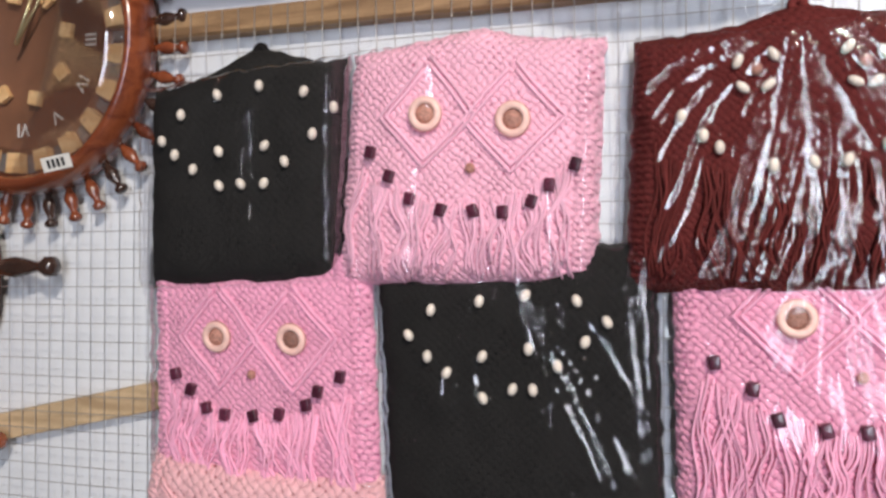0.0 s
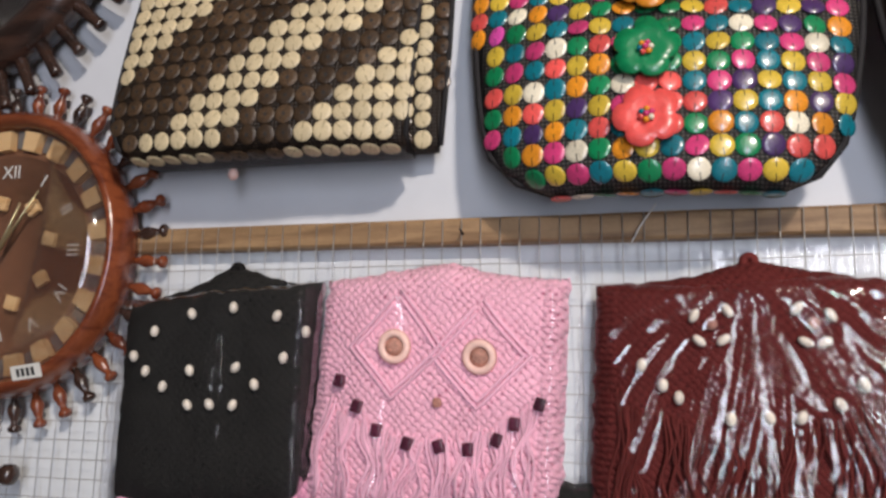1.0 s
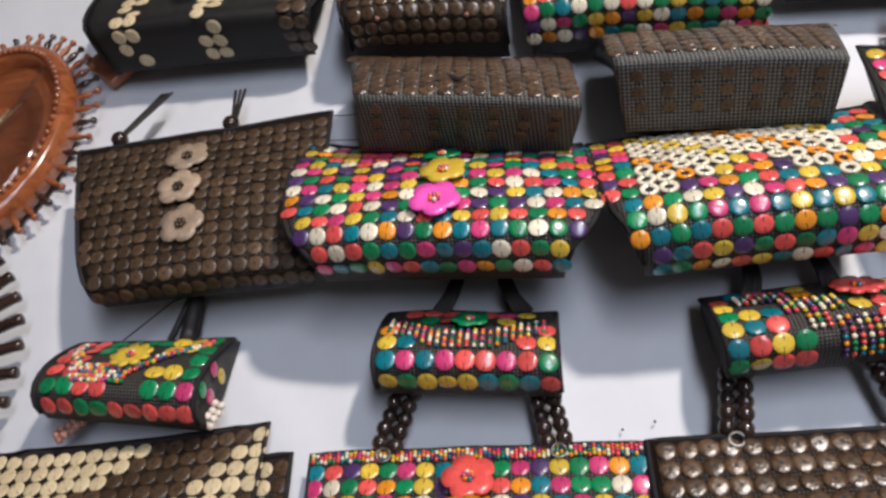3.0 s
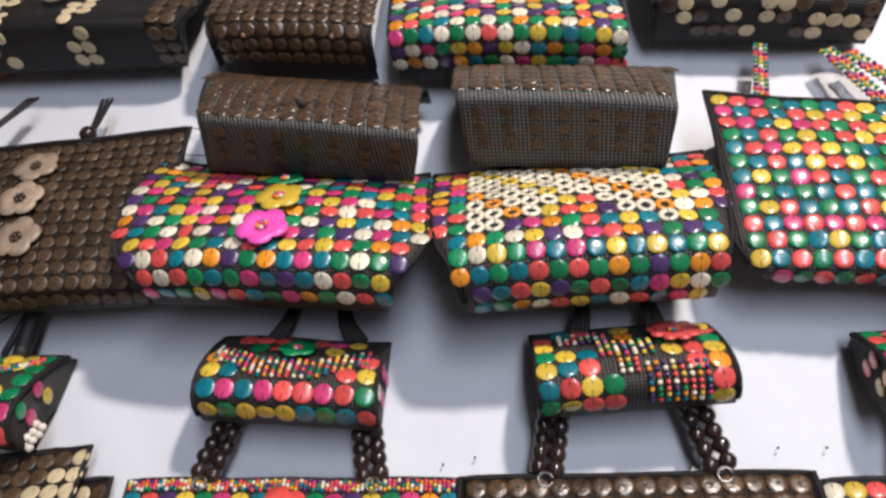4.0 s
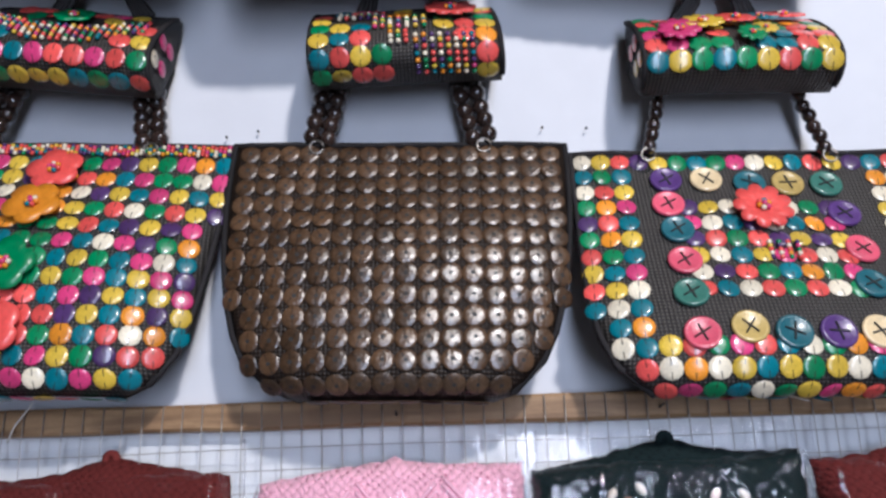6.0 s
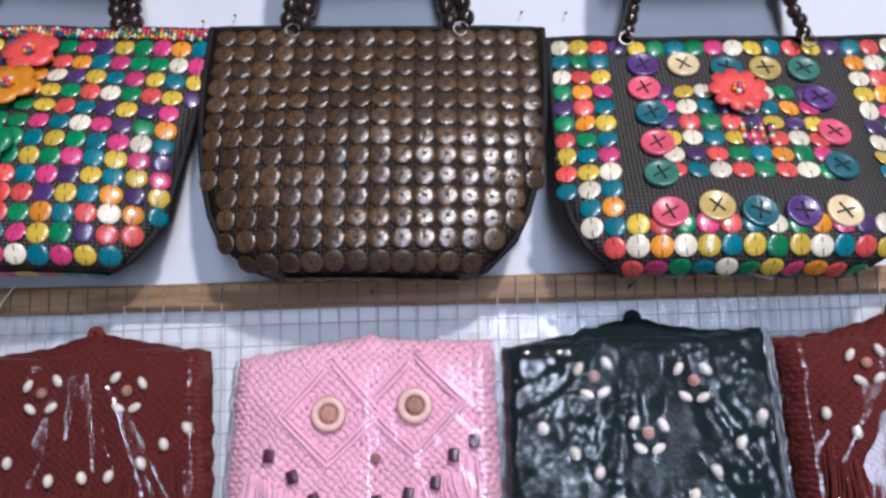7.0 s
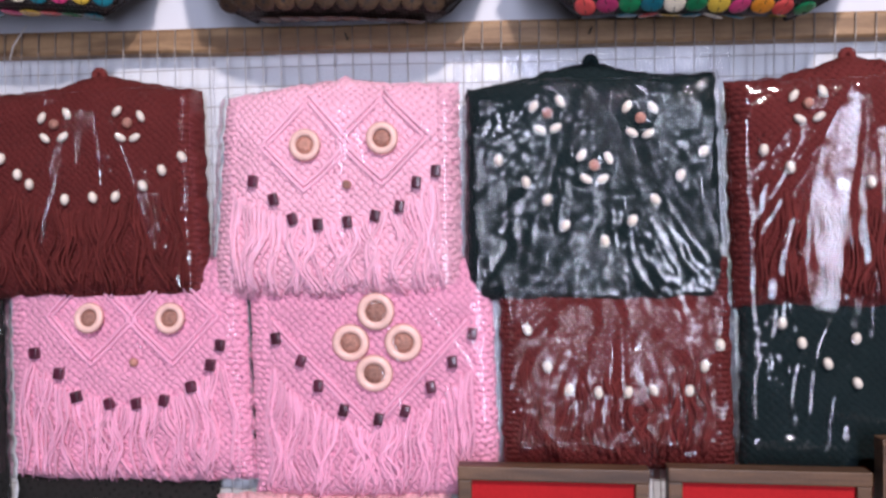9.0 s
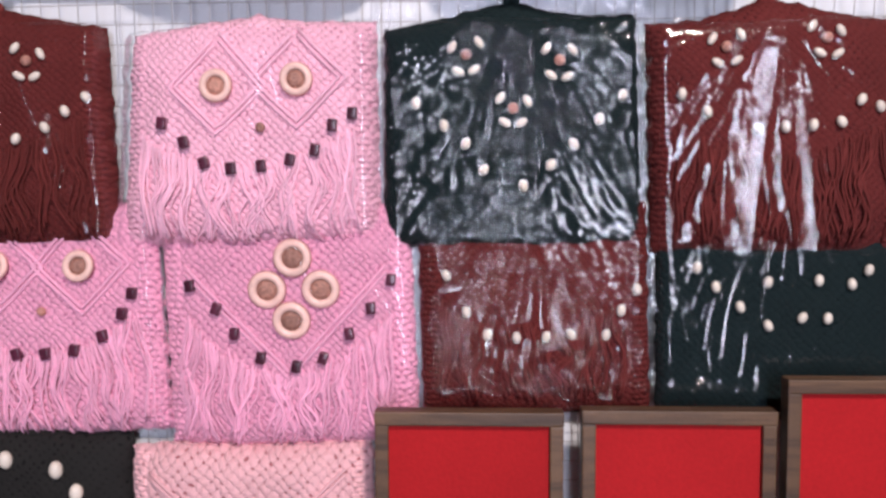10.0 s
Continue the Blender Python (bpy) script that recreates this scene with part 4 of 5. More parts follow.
packet("macrame_top", PINK + ", beside a black one", [(-0.216, ROW_B), (0.072, ROW_B), (0.086, 1.142), (-0.212, 1.137)], None,
       0.036, "rose", SPOTS["pink_b2"], "cube", SPOTS["pink_b2_btn"], (), SPOTS["pink_b2_nose"], True, None, (74, 0.66, 0.42, 0.97), seed=31, shine=0.2, wrap=FILM_SOFT, folds=[(((0.25, 0.93, 0.945), (0.98, 0.97, 0.99)), 0.26), (((0.2, 0.56, 0.575), (0.45, 0.58, 0.6)), 0.3)])
packet("macrame_top", "rose pink macrame garment with four ring buttons, in clear plastic", [(0.077, ROW_B), (0.359, ROW_B), (0.37, 1.134), (0.086, 1.125)], None,
       0.036, "rose", SPOTS["pink_b3"], "cube", SPOTS["pink_b3_btn"], (), (), False, 0.72, (80, 0.72, 0.36, 0.97), seed=35, shine=0.2, wrap=FILM_SOFT, button=1.36)
packet("macrame_top", "maroon macrame garment with white beads in clear plastic, lower row", [(0.367, ROW_B), (0.62, ROW_B), (0.627, 1.168), (0.373, 1.166)], None,
       0.036, "maroon", SPOTS["maroon_b"], "pearl", (), (), (), False, None, (60, 0.6, 0.45, 0.9), seed=38, shine=0.6, wrap=FILM_CRUSHED, folds=[(((0.33, 0.35, 0.375), (0.85, 0.395, 0.42)), -0.03), (((0.17, 0.55, 0.62), (0.66, 0.57, 0.62)), -0.06), (((0.2, 0.72, 0.79), (0.7, 0.89, 0.97)), -0.1)])
packet("macrame_top", "black beaded macrame garment in clear plastic above red boards", [(0.63, ROW_B), (0.885, ROW_B), (0.89, 1.16), (0.632, 1.16)], None,
       0.036, "teal", SPOTS["black_b2"], "pearl", bands=False, seed=41, shine=0.25, wrap=FILM_CREASED, folds=[(((0.35, 0.06, 0.1), (0.8, 0.16, 0.21)), -0.19)])
packet("macrame_top", "peach pink knotted garment tucked at the bottom of the display", [(-0.805, 1.165), (-0.515, 1.149), (-0.51, 0.93), (-0.85, 0.93)], None,
       0.05, "peach", diamonds=False, vee=0.6, film=False, seed=44)
packet("macrame_top", "black macrame garment with white beads, bottom row", [(-0.21, 1.142), (0.039, 1.14), (0.04, 0.92), (-0.2, 0.92)], None,
       0.046, "black", SPOTS["black_c"], "pearl", bands=False, film=False, seed=47, bead=1.55)
packet("macrame_top", "peach pink knotted garment beside red framed boards", [(0.038, 1.123), (0.315, 1.131), (0.32, 0.92), (0.04, 0.92)], None,
       0.05, "peach", diamonds=False, vee=0.6, film=False, seed=50)


# ---- framed boards ----
def framed_board(x0, x1, z1, label):
    z0, y0, y1, w = 0.93, -0.098, -0.076, 0.0145
    ob = thing("framed_board", ((x0 + x1) / 2, y0, z0), label, "framed board", "red framed boards")
    part("panel", box(bmesh.new(), x0 + w - 0.002, x1 - w + 0.002, -0.09, -0.082, z0 + w - 0.002, z1 - w + 0.002), RED_BOARD, ob, "plain red panel", False)
    part("frame_bar", box(bmesh.new(), x0, x1, y0, y1, z1 - w, z1, 0.0015), FRAMEWOOD, ob, "", False)
    part("frame_bar", box(bmesh.new(), x0, x1, y0, y1, z0, z0 + w, 0.0015), FRAMEWOOD, ob, "", False)
    part("frame_bar", box(bmesh.new(), x0 + 0.0005, x0 + w, y0 + 0.001, y1, z0 + w, z1 - w, 0.0015), FRAMEWOOD, ob, "", False)
    part("frame_bar", box(bmesh.new(), x1 - w, x1 - 0.0005, y0 + 0.001, y1, z0 + w, z1 - w, 0.0015), FRAMEWOOD, ob, "", False)


framed_board(0.327, 0.523, 1.184, "red board in a dark brown wooden frame")
framed_board(0.541, 0.739, 1.187, "red board in a dark brown wooden frame")
framed_board(0.748, 0.96, 1.22, "taller red board in a dark brown wooden frame")
ledge = thing("ledge", (0.4, -0.08, 0.90), "plain wooden ledge under the boards", "shelf")
part("plank", box(bmesh.new(), -1.5, 1.5, -0.14, 0.006, 0.90, 0.93, 0.003), FRAMEWOOD, ledge, "", False)


# ---- wheel clocks ----
def spindle(bm, m, length, thick, plain=False):
    t, L = thick, length
    if plain:
        rings = [(0, 0), (t * 0.8, 0), (t, L * 0.1), (t * 0.9, L * 0.8), (t * 0.98, L * 0.86), (t, L * 0.97), (t * 0.6, L), (0, L)]
    else:
        rings = [(0, 0), (t * 0.8, 0), (t * 0.6, L * 0.12), (t * 1.15, L * 0.3), (t * 1.3, L * 0.42), (t * 0.85, L * 0.62), (t * 0.6, L * 0.7),
                 (t * 0.7, L * 0.78), (t * 1.25, L * 0.86), (t * 1.2, L * 0.95), (t * 0.6, L), (0, L)]
    lathe(bm, rings, m, 10)


def wheel_clock(name, label, c, r, count, tip, thick, rim, face, inlay, plain=False, squeeze=(1, 1), sections=24, hub=True, phase=0.0, tag_angle=None, inner=0.8, turn=0.06):
    """A round wall clock shaped like a ship's wheel. r: rim radius; tip: how far the spindles stand out."""
    cx, cz = c
    y0 = -0.012
    ob = thing(name, (cx, y0, cz), label, "wall clock", "wheel clocks")
    sc = Matrix.Diagonal((squeeze[0], 1, squeeze[1], 1))
    face_m = Matrix.Translation((cx, y0, cz)) @ sc @ Matrix.Rotation(radians(90), 4, "X")
    part("rim", lathe(bmesh.new(), [(r * inner, 0.0), (r * inner, 0.034), (r * (inner + 0.03), 0.042), (r * (inner + 1) / 2, 0.046), (r * 0.96, 0.041), (r, 0.028), (r, 0.004), (r * 0.97, 0)], face_m, 72), rim, ob)
    part("dial", lathe(bmesh.new(), [(0, 0.014), (r * 0.44, 0.014), (r * 0.46, 0.024), (r * (inner - 0.2), 0.022), (r * (inner - 0.185), 0.027), (r * (inner - 0.17), 0.02), (r * (inner + 0.01), 0.02), (r * (inner + 0.01), 0.0), (0, 0.0)], face_m, 64), face, ob)
    if inlay:
        for k in range(sections):
            for start, width, r0, r1, tall, name, m in ((turn, 0.5, inner - 0.155, inner - 0.02, 0.031, "inlay_block", MAPLE), (turn + 0.62, 0.26, inner - 0.14, inner - 0.02, 0.024, "inlay_bar", GREY_INLAY)):
                a0, a1 = 2 * math.pi * (k + start) / sections, 2 * math.pi * (k + start + width) / sections
                bm = bmesh.new()
                q = [bm.verts.new(face_m @ Vector((rr * math.cos(a), rr * math.sin(a), h))) for h in (0.019, tall) for rr, a in ((r * r0, a0), (r * r1, a0), (r * r1, a1), (r * r0, a1))]
                for f in ((4, 5, 6, 7), (0, 1, 5, 4), (1, 2, 6, 5), (2, 3, 7, 6), (3, 0, 4, 7)):
                    bm.faces.new([q[i] for i in f])
                part(name, bm, m, ob, "pale wooden block" if m is MAPLE else "grey bar", False)
        for k in range(8):
            a = 2 * math.pi * (k + 0.3) / 8
            bm = bmesh.new()
            w = 0.009
            box(bm, -w, w, -0.004, 0.004, -w, w, 0.002)
            bmesh.ops.rotate(bm, verts=bm.verts, matrix=Matrix.Rotation(a, 3, "Y"))
            bmesh.ops.translate(bm, verts=bm.verts, vec=(cx + r * 0.36 * math.cos(a), y0 - 0.02, cz + r * 0.36 * math.sin(a)))
            part("hub_block", bm, MAPLE, ob, "pale wooden block", False)
    for k in range(count):
        a = 2 * math.pi * (k + phase) / count
        d = Vector((math.cos(a), 0, math.sin(a)))
        m = Matrix.Translation((cx + d.x * r * 0.975 * squeeze[0], y0 - (0.005 if inlay else 0.018), cz + d.z * r * 0.975 * squeeze[1])) @ d.to_track_quat("Z", "Y").to_matrix().to_4x4()
        bm = bmesh.new()
        spindle(bm, m, tip, thick, plain)
        part("spindle", bm, rim if k % 3 else EBONY, ob)
    for a, L, w in ((0.95, 0.5, 0.004), (1.15, 0.36, 0.005)):
        d = Vector((math.cos(a), 0, math.sin(a)))
        part("pointer", tube(bmesh.new(), [(cx, y0 - 0.034, cz), Vector((cx, y0 - 0.034, cz)) + d * r * L], w * 0.6, 6, 0.5), BRASS, ob, "pale clock pointer")
    g = part("glass", lathe(bmesh.new(), [(0, 0.052), (r * 0.3, 0.05), (r * 0.6, 0.044), (r * inner, 0.037), (r * inner, 0.034), (0, 0.048)], face_m, 64), GLASS_DOME, ob, "clear domed glass")
    g.visible_shadow = False
    for k, numeral in ((0, "III"), (1, "II"), (-1, "IV"), (2, "I"), (3, "XII"), (-2, "V"), (-3, "VI")):
        if not inlay:
            break
        a = k * math.pi / 6
        cu = bpy.data.curves.new("numeral", "FONT")
        cu.body, cu.size, cu.align_x, cu.align_y = numeral, 0.024, "CENTER", "CENTER"
        cu.extrude = 0.0004
        tmp = bpy.data.objects.new("numeral", cu)
        me = bpy.data.meshes.new_from_object(tmp)
        bpy.data.objects.remove(tmp)
        me.materials.append(PAPER)
        put_piece("numeral", me, Matrix.Translation((cx + 0.56 * r * math.cos(a), y0 - 0.0245, cz + 0.56 * r * math.sin(a))) @ Matrix.Rotation(radians(90), 4, "X") @ Matrix.Rotation(a - math.pi / 2, 4, "Z"), ob)
    if tag_angle is not None:
        a = radians(tag_angle)
        bm = bmesh.new()
        box(bm, -0.021, 0.021, -0.0006, 0.0006, -0.0085, 0.0085)
        mt = Matrix.Translation((cx + 0.9 * r * math.cos(a), y0 - 0.0475, cz + 0.9 * r * math.sin(a))) @ Matrix.Rotation(radians(-8), 4, "Y") @ Matrix.Rotation(radians(14), 4, "X")
        bmesh.ops.transform(bm, matrix=mt, verts=bm.verts)
        lab = part("price_label", bm, PAPER, ob, "small white paper price label", False)
        for i in range(4):
            bm = box(bmesh.new(), -0.013 + i * 0.007, -0.009 + i * 0.007, -0.0011, -0.0003, -0.005, 0.005)
            bmesh.ops.transform(bm, matrix=mt, verts=bm.verts)
            part("ink_mark", bm, INK, lab, "", False)
    return ob


wheel_clock("wheel_clock", "varnished red-brown ship's wheel clock with pale inlay blocks", (-0.983, 1.648), 0.183, 36, 0.046, 0.0066, MAHOGANY, FACE, True, phase=0.6, tag_angle=-64, sections=21, inner=0.875, turn=0.27)
wheel_clock("wheel_clock", "dark wooden wheel clock with black face and stubby spokes", (-1.103, 2.13), 0.252, 44, 0.058, 0.0088, EBONY, BLACK_FACE, False, plain=True, phase=0.2, tag_angle=-35)
wheel_clock("wheel_clock", "brown ship's wheel clock with long spindles", (-1.262, 1.372), 0.22, 8, 0.108, 0.0105, MAHOGANY, FACE, False, phase=0.02)
wheel_clock("wheel_clock", "glossy orange-brown oval wooden clock with peg border", (-0.966, 2.588), 0.15, 44, 0.045, 0.0048, COPPER_WOOD, COPPER_WOOD, False, squeeze=(0.95, 1.42), phase=0.2)


def rope_border():
    cx, cz = -0.966, 2.588
    ob = [o for o in bpy.data.objects if o.name.startswith("wheel_clock") and abs(o.location.z - cz) < 0.01][0]
    bm = bmesh.new()
    for k in range(70):
        a = 2 * math.pi * k / 70
        ball(bm, (cx + 0.124 * math.cos(a), -0.058, cz + 0.185 * math.sin(a)), 0.0066, seg=7, rings=5)
    part("rope_border", bm, COPPER_WOOD, ob)


rope_border()

plaque = thing("wooden_plaque", (-0.785, -0.01, 2.69), "small pointed brown wooden plaque", "plaque")
bm = bmesh.new()
box(bm, -0.045, 0.045, -0.02, -0.002, -0.045, 0.045, 0.004)
bmesh.ops.rotate(bm, verts=bm.verts, matrix=Matrix.Rotation(radians(45), 3, "Y"))
bmesh.ops.translate(bm, verts=bm.verts, vec=(-0.785, 0, 2.755))
part("board", bm, COPPER_WOOD, plaque)

# ---- bags, lower row ----
BAGS = "disc bags on the wall"


def bag(name, label, skin, material=None, group=BAGS, trim=True, sides=True, pinch=0.76):
    p = skin.at(0.5, skin.length)
    ob = thing(name, (p.x, -0.01, p.z), label, "bag", group)
    bag_body(skin, material or NET_BLACK, ob, pinch=pinch)
    if trim:
        trim_line(skin, ob, sides=sides)
    return ob


# multicoloured tote with four flowers
sk = Skin([((-0.372, 1.982), (0.013, 1.962), -0.03), ((-0.370, 1.87), (0.004, 1.84), -0.051), ((-0.358, 1.76), (-0.012, 1.75), -0.068),
           ((-0.34, 1.708), (-0.03, 1.70), -0.075), ((-0.3, 1.683), (-0.06, 1.677), -0.073), ((-0.28, 1.678), (-0.08, 1.673), -0.062), ((-0.28, 1.69), (-0.08, 1.688), -0.03)], 0.036)
tote = bag("tote_bag", "black tote bag covered in multicoloured lacquered discs with four flowers", sk)
PATTERN = ("truygpytrrgpuygpot", "pwgrogyuoorotpggwp", "woygpowuoowuytpyty", "oyptygpyooygrwgryu", "rtwouygoggyrtuyupg", "omgytpytggptwpugoy", "rytpwgrpggtygtpwtr",
           "ogptryogggygptypuw", "orywtogwrrtpuytypt", "pgoryuyprrruytouyt", "gptuotrtrrgotrwotp", "gggopwgoytpygurrtp", "ggggyptygpwtpytrtp", "gtpyrwgotpyrgtpoyr")
disc_rows(sk, tote, 14, 0.0216, lambda j, i, n: PAINT[PATTERN[min(j, 13)][min(i, 17)]], 0.026)
for x, z, k in ((-0.182, 1.928, "r"), (-0.189, 1.877, "o"), (-0.193, 1.807, "g"), (-0.193, 1.739, "r")):
    flower(sk, tote, x, z, 0.031, k, lift=0.009)
bead_strip(sk, tote, [(0.01 + 0.98 * i / 74, 0.003 + 0.0046 * q + 0.0016 * (i % 2)) for i in range(75) for q in range(3)], 0.0027)
bead_chain(tote, (-0.278, -0.035, 1.985), (-0.256, -0.03, 2.05))
bead_chain(tote, (-0.083, -0.035, 1.972), (-0.092, -0.03, 2.035))

# brown shell tote
sk = Skin([((0.016, 1.962), (0.392, 1.945), -0.034), ((0.014, 1.89), (0.39, 1.878), -0.05), ((0.02, 1.8), (0.38, 1.79), -0.066), ((0.036, 1.725), (0.36, 1.717), -0.076),
           ((0.058, 1.688), (0.338, 1.682), -0.08), ((0.09, 1.667), (0.307, 1.658), -0.07), ((0.1, 1.664), (0.295, 1.658), -0.055), ((0.1, 1.68), (0.295, 1.675), -0.025)], 0.024)
tote = bag("tote_bag", "dark brown tote bag covered in glossy coconut shell discs", sk, NET_BROWN)
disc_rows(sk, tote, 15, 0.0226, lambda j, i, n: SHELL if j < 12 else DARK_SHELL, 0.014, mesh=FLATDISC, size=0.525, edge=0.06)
bead_chain(tote, (0.113, -0.035, 1.966), (0.127, -0.03, 2.03))
bead_chain(tote, (0.297, -0.035, 1.96), (0.282, -0.03, 2.03))

# tote with large cross-stitched buttons
sk = Skin([((0.4, 1.94), (0.79, 1.925), -0.018), ((0.398, 1.81), (0.775, 1.79), -0.052), ((0.4, 1.73), (0.752, 1.72), -0.085),
           ((0.415, 1.683), (0.728, 1.675), -0.098), ((0.445, 1.658), (0.68, 1.65), -0.088), ((0.455, 1.654), (0.67, 1.646), -0.07), ((0.455, 1.668), (0.67, 1.66), -0.03)], 0.022)
tote = bag("tote_bag", "black mesh tote bag with multicoloured discs and large cross-stitched buttons", sk)
paint = mixed(23)


def button_bag(j, i, n):
    edge = i < 3 or i >= n - 3
    if j == 0 or j >= 11 or edge:
        return paint(j, i, n)
    if 2 < j < 9 and 5 <= i <= n - 6 and j != 0:
        return paint(j, i, n)
    return None


disc_rows(sk, tote, 15, 0.0216, button_bag, 0.014)
for x, z, k in ((0.497, 1.863, "p"), (0.5, 1.829, "t"), (0.499, 1.792, "p"), (0.496, 1.754, "g"), (0.501, 1.896, "u"), (0.545, 1.894, "c"), (0.591, 1.889, "t"), (0.633, 1.885, "k"),
                (0.675, 1.881, "g"), (0.681, 1.844, "u"), (0.683, 1.799, "p"), (0.676, 1.754, "t"), (0.496, 1.708, "p"), (0.541, 1.709, "k"), (0.581, 1.705, "t"), (0.623, 1.702, "u"), (0.663, 1.702, "c")):
    u, d = sk.find(x, z)
    m = sk.seat(u, d, 0.0176, 0.003, x * 9)
    b = put_piece("big_button", BIGBUTTON, m, tote, BUTTON[k])
    put_piece("cross_stitch", STITCH, m, tote)
flower(sk, tote, 0.592, 1.845, 0.032, "r", True, 0.01)
u, d = sk.find(0.598, 1.805)
bead_strip(sk, tote, [(u + 0.025 * (a - 1), d + 0.005 * k) for a in range(4) for k in range(5)], 0.003)
bead_chain(tote, (0.487, -0.035, 1.938), (0.506, -0.03, 2.005), doubles=1, r=0.0085)
bead_chain(tote, (0.681, -0.035, 1.928), (0.664, -0.03, 1.995), doubles=1, r=0.0085)

# striped clutch: a back panel and a flap in front
sk2 = Skin([((-0.76, 1.985), (-0.402, 1.99), -0.018), ((-0.76, 1.87), (-0.405, 1.87), -0.03), ((-0.75, 1.755), (-0.413, 1.755), -0.03), ((-0.74, 1.748), (-0.42, 1.748), -0.012)], 0.004)
clutch = bag("clutch_bag", "folded brown shell clutch bag with cream diagonal stripes", sk2, NET_BROWN)
disc_rows(sk2, clutch, 11, 0.0212, lambda j, i, n: None if i < n - 3 else (CREAM if i == n - 2 else SHELL), 0.018, mesh=FLATDISC, size=0.475)
sk = Skin([((-0.792, 2.022), (-0.43, 2.03), -0.03), ((-0.797, 1.9), (-0.431, 1.895), -0.062), ((-0.798, 1.785), (-0.434, 1.78), -0.082),
           ((-0.775, 1.745), (-0.437, 1.742), -0.08), ((-0.76, 1.738), (-0.44, 1.736), -0.036)], 0.012, 0.008)


def stripes(j, i, n):
    s = i + 1.12 * j
    return CREAM if s < 9.3 or 15.4 < s < 19.8 or s > 23.8 else DARK_SHELL


flap = bag_body(sk, NET_BROWN, clutch, wall=-0.034, name="flap")
trim_line(sk, clutch)
disc_rows(sk, clutch, 14, 0.0218, stripes, 0.014, mesh=FLATDISC, size=0.505)
bead_chain(clutch, (-0.5, -0.05, 2.026), (-0.488, -0.05, 2.05), 0.005, material=PEARL, ring=False)
bead_chain(clutch, (-0.7, -0.05, 2.03), (-0.665, -0.05, 2.055), 0.005, material=BROWN_BEAD, ring=False)


# ---- small barrel bags ----
def mini_bag(label, tl, tr, bl, br, seed, deep=0.03, keys="rrpyggtty", rows=6):
    def mix(a, b, f):
        return (a[0] + (b[0] - a[0]) * f, a[1] + (b[1] - a[1]) * f)
    s = Skin([((tl[0], tl[1] + 0.006), (tr[0], tr[1] + 0.006), -0.03), (tl, tr, -0.04), (mix(tl, bl, 0.3), mix(tr, br, 0.3), -0.042 - deep), (mix(tl, bl, 0.6), mix(tr, br, 0.6), -0.064 - deep),
              (mix(tl, bl, 0.85), mix(tr, br, 0.85), -0.069 - deep), (bl, br, -0.054 - deep), ((bl[0], bl[1] - 0.005), (br[0], br[1] - 0.005), -0.056)], 0.004)
    ob = bag("small_bag", label, s, group="small barrel bags", pinch=0.97)
    return s, ob


def end_discs(s, ob, u, colours):
    """Discs sewn on one flat end of a small bag."""
    for k, key in enumerate(colours):
        d = s.length * (0.42 + 0.2 * (k // 2))
        p = s.at(u, d)
        turn = Matrix.Rotation(radians(90 if u > 0.5 else -90), 4, "Y")
        put_piece("disc", DISC, Matrix.Translation((p.x + (0.001 if u > 0.5 else -0.001), p.y + 0.016 + 0.022 * (k % 2), p.z)) @ turn @ Matrix.Scale(0.0105, 4), ob, PAINT[key])


def mini_straps(ob, a, a2, b, b2):
    for p, q in ((a, a2), (b, b2)):
        for off in (-0.01, -0.0035, 0.0035, 0.01):
            strap(ob, [(p[0] + off, -0.032, p[1]), ((p[0] + q[0]) / 2 + off * 0.7, -0.04, (p[1] + q[1]) / 2), (q[0] + off * 0.4, -0.03, q[1] + 0.03)], 0.0042)


def sewn(rows):
    """Disc colours written row by row; a dot leaves the net bare."""
    def pick(j, i, n):
        row = rows[min(j, len(rows) - 1)]
        k = row[min(max(round(i - (n - len(row)) / 2), 0), len(row) - 1)]
        return None if k == "." else PAINT[k]
    return pick


def bead_columns(u0, u1, count, d0, deep, lines):
    """Upright strings of beads: where each bead sits, as (u, d)."""
    return [(u0 + (u1 - u0) * a / max(1, count - 1), d0(a / max(1, count - 1)) + deep * q / lines) for a in range(count) for q in range(lines)]


s, ob = mini_bag("small dark green barrel bag with red discs, yellow flower", (-0.706, 2.166), (-0.488, 2.142), (-0.716, 2.06), (-0.5, 2.022), 1)
disc_rows(s, ob, 6, 0.0232, sewn(("rgg.gryg", "r.gg.ryg", "rr.....g", "rg....yg", "grr..rgp", "rggyrgrr")), 0.02, squash=1.1)
bead_strip(s, ob, bead_columns(0.1, 0.22, 6, lambda f: 0.03 + 0.055 * f, 0.03, 5) + bead_columns(0.24, 0.56, 15, lambda f: 0.09, 0.03, 5) + bead_columns(0.58, 0.92, 14, lambda f: 0.09 - 0.066 * f, 0.016, 3), 0.0034)
flower(s, ob, -0.592, 2.105, 0.027, "y", True, 0.008)
end_discs(s, ob, 1, "pygp")
strap(ob, [(-0.66, -0.03, 2.16), (-0.58, -0.04, 2.215), (-0.54, -0.03, 2.23)], 0.0012)
strap(ob, [(-0.555, -0.03, 2.155), (-0.545, -0.04, 2.22)], 0.012)
strap(ob, [(-0.58, -0.03, 2.16), (-0.548, -0.045, 2.225)], 0.005)

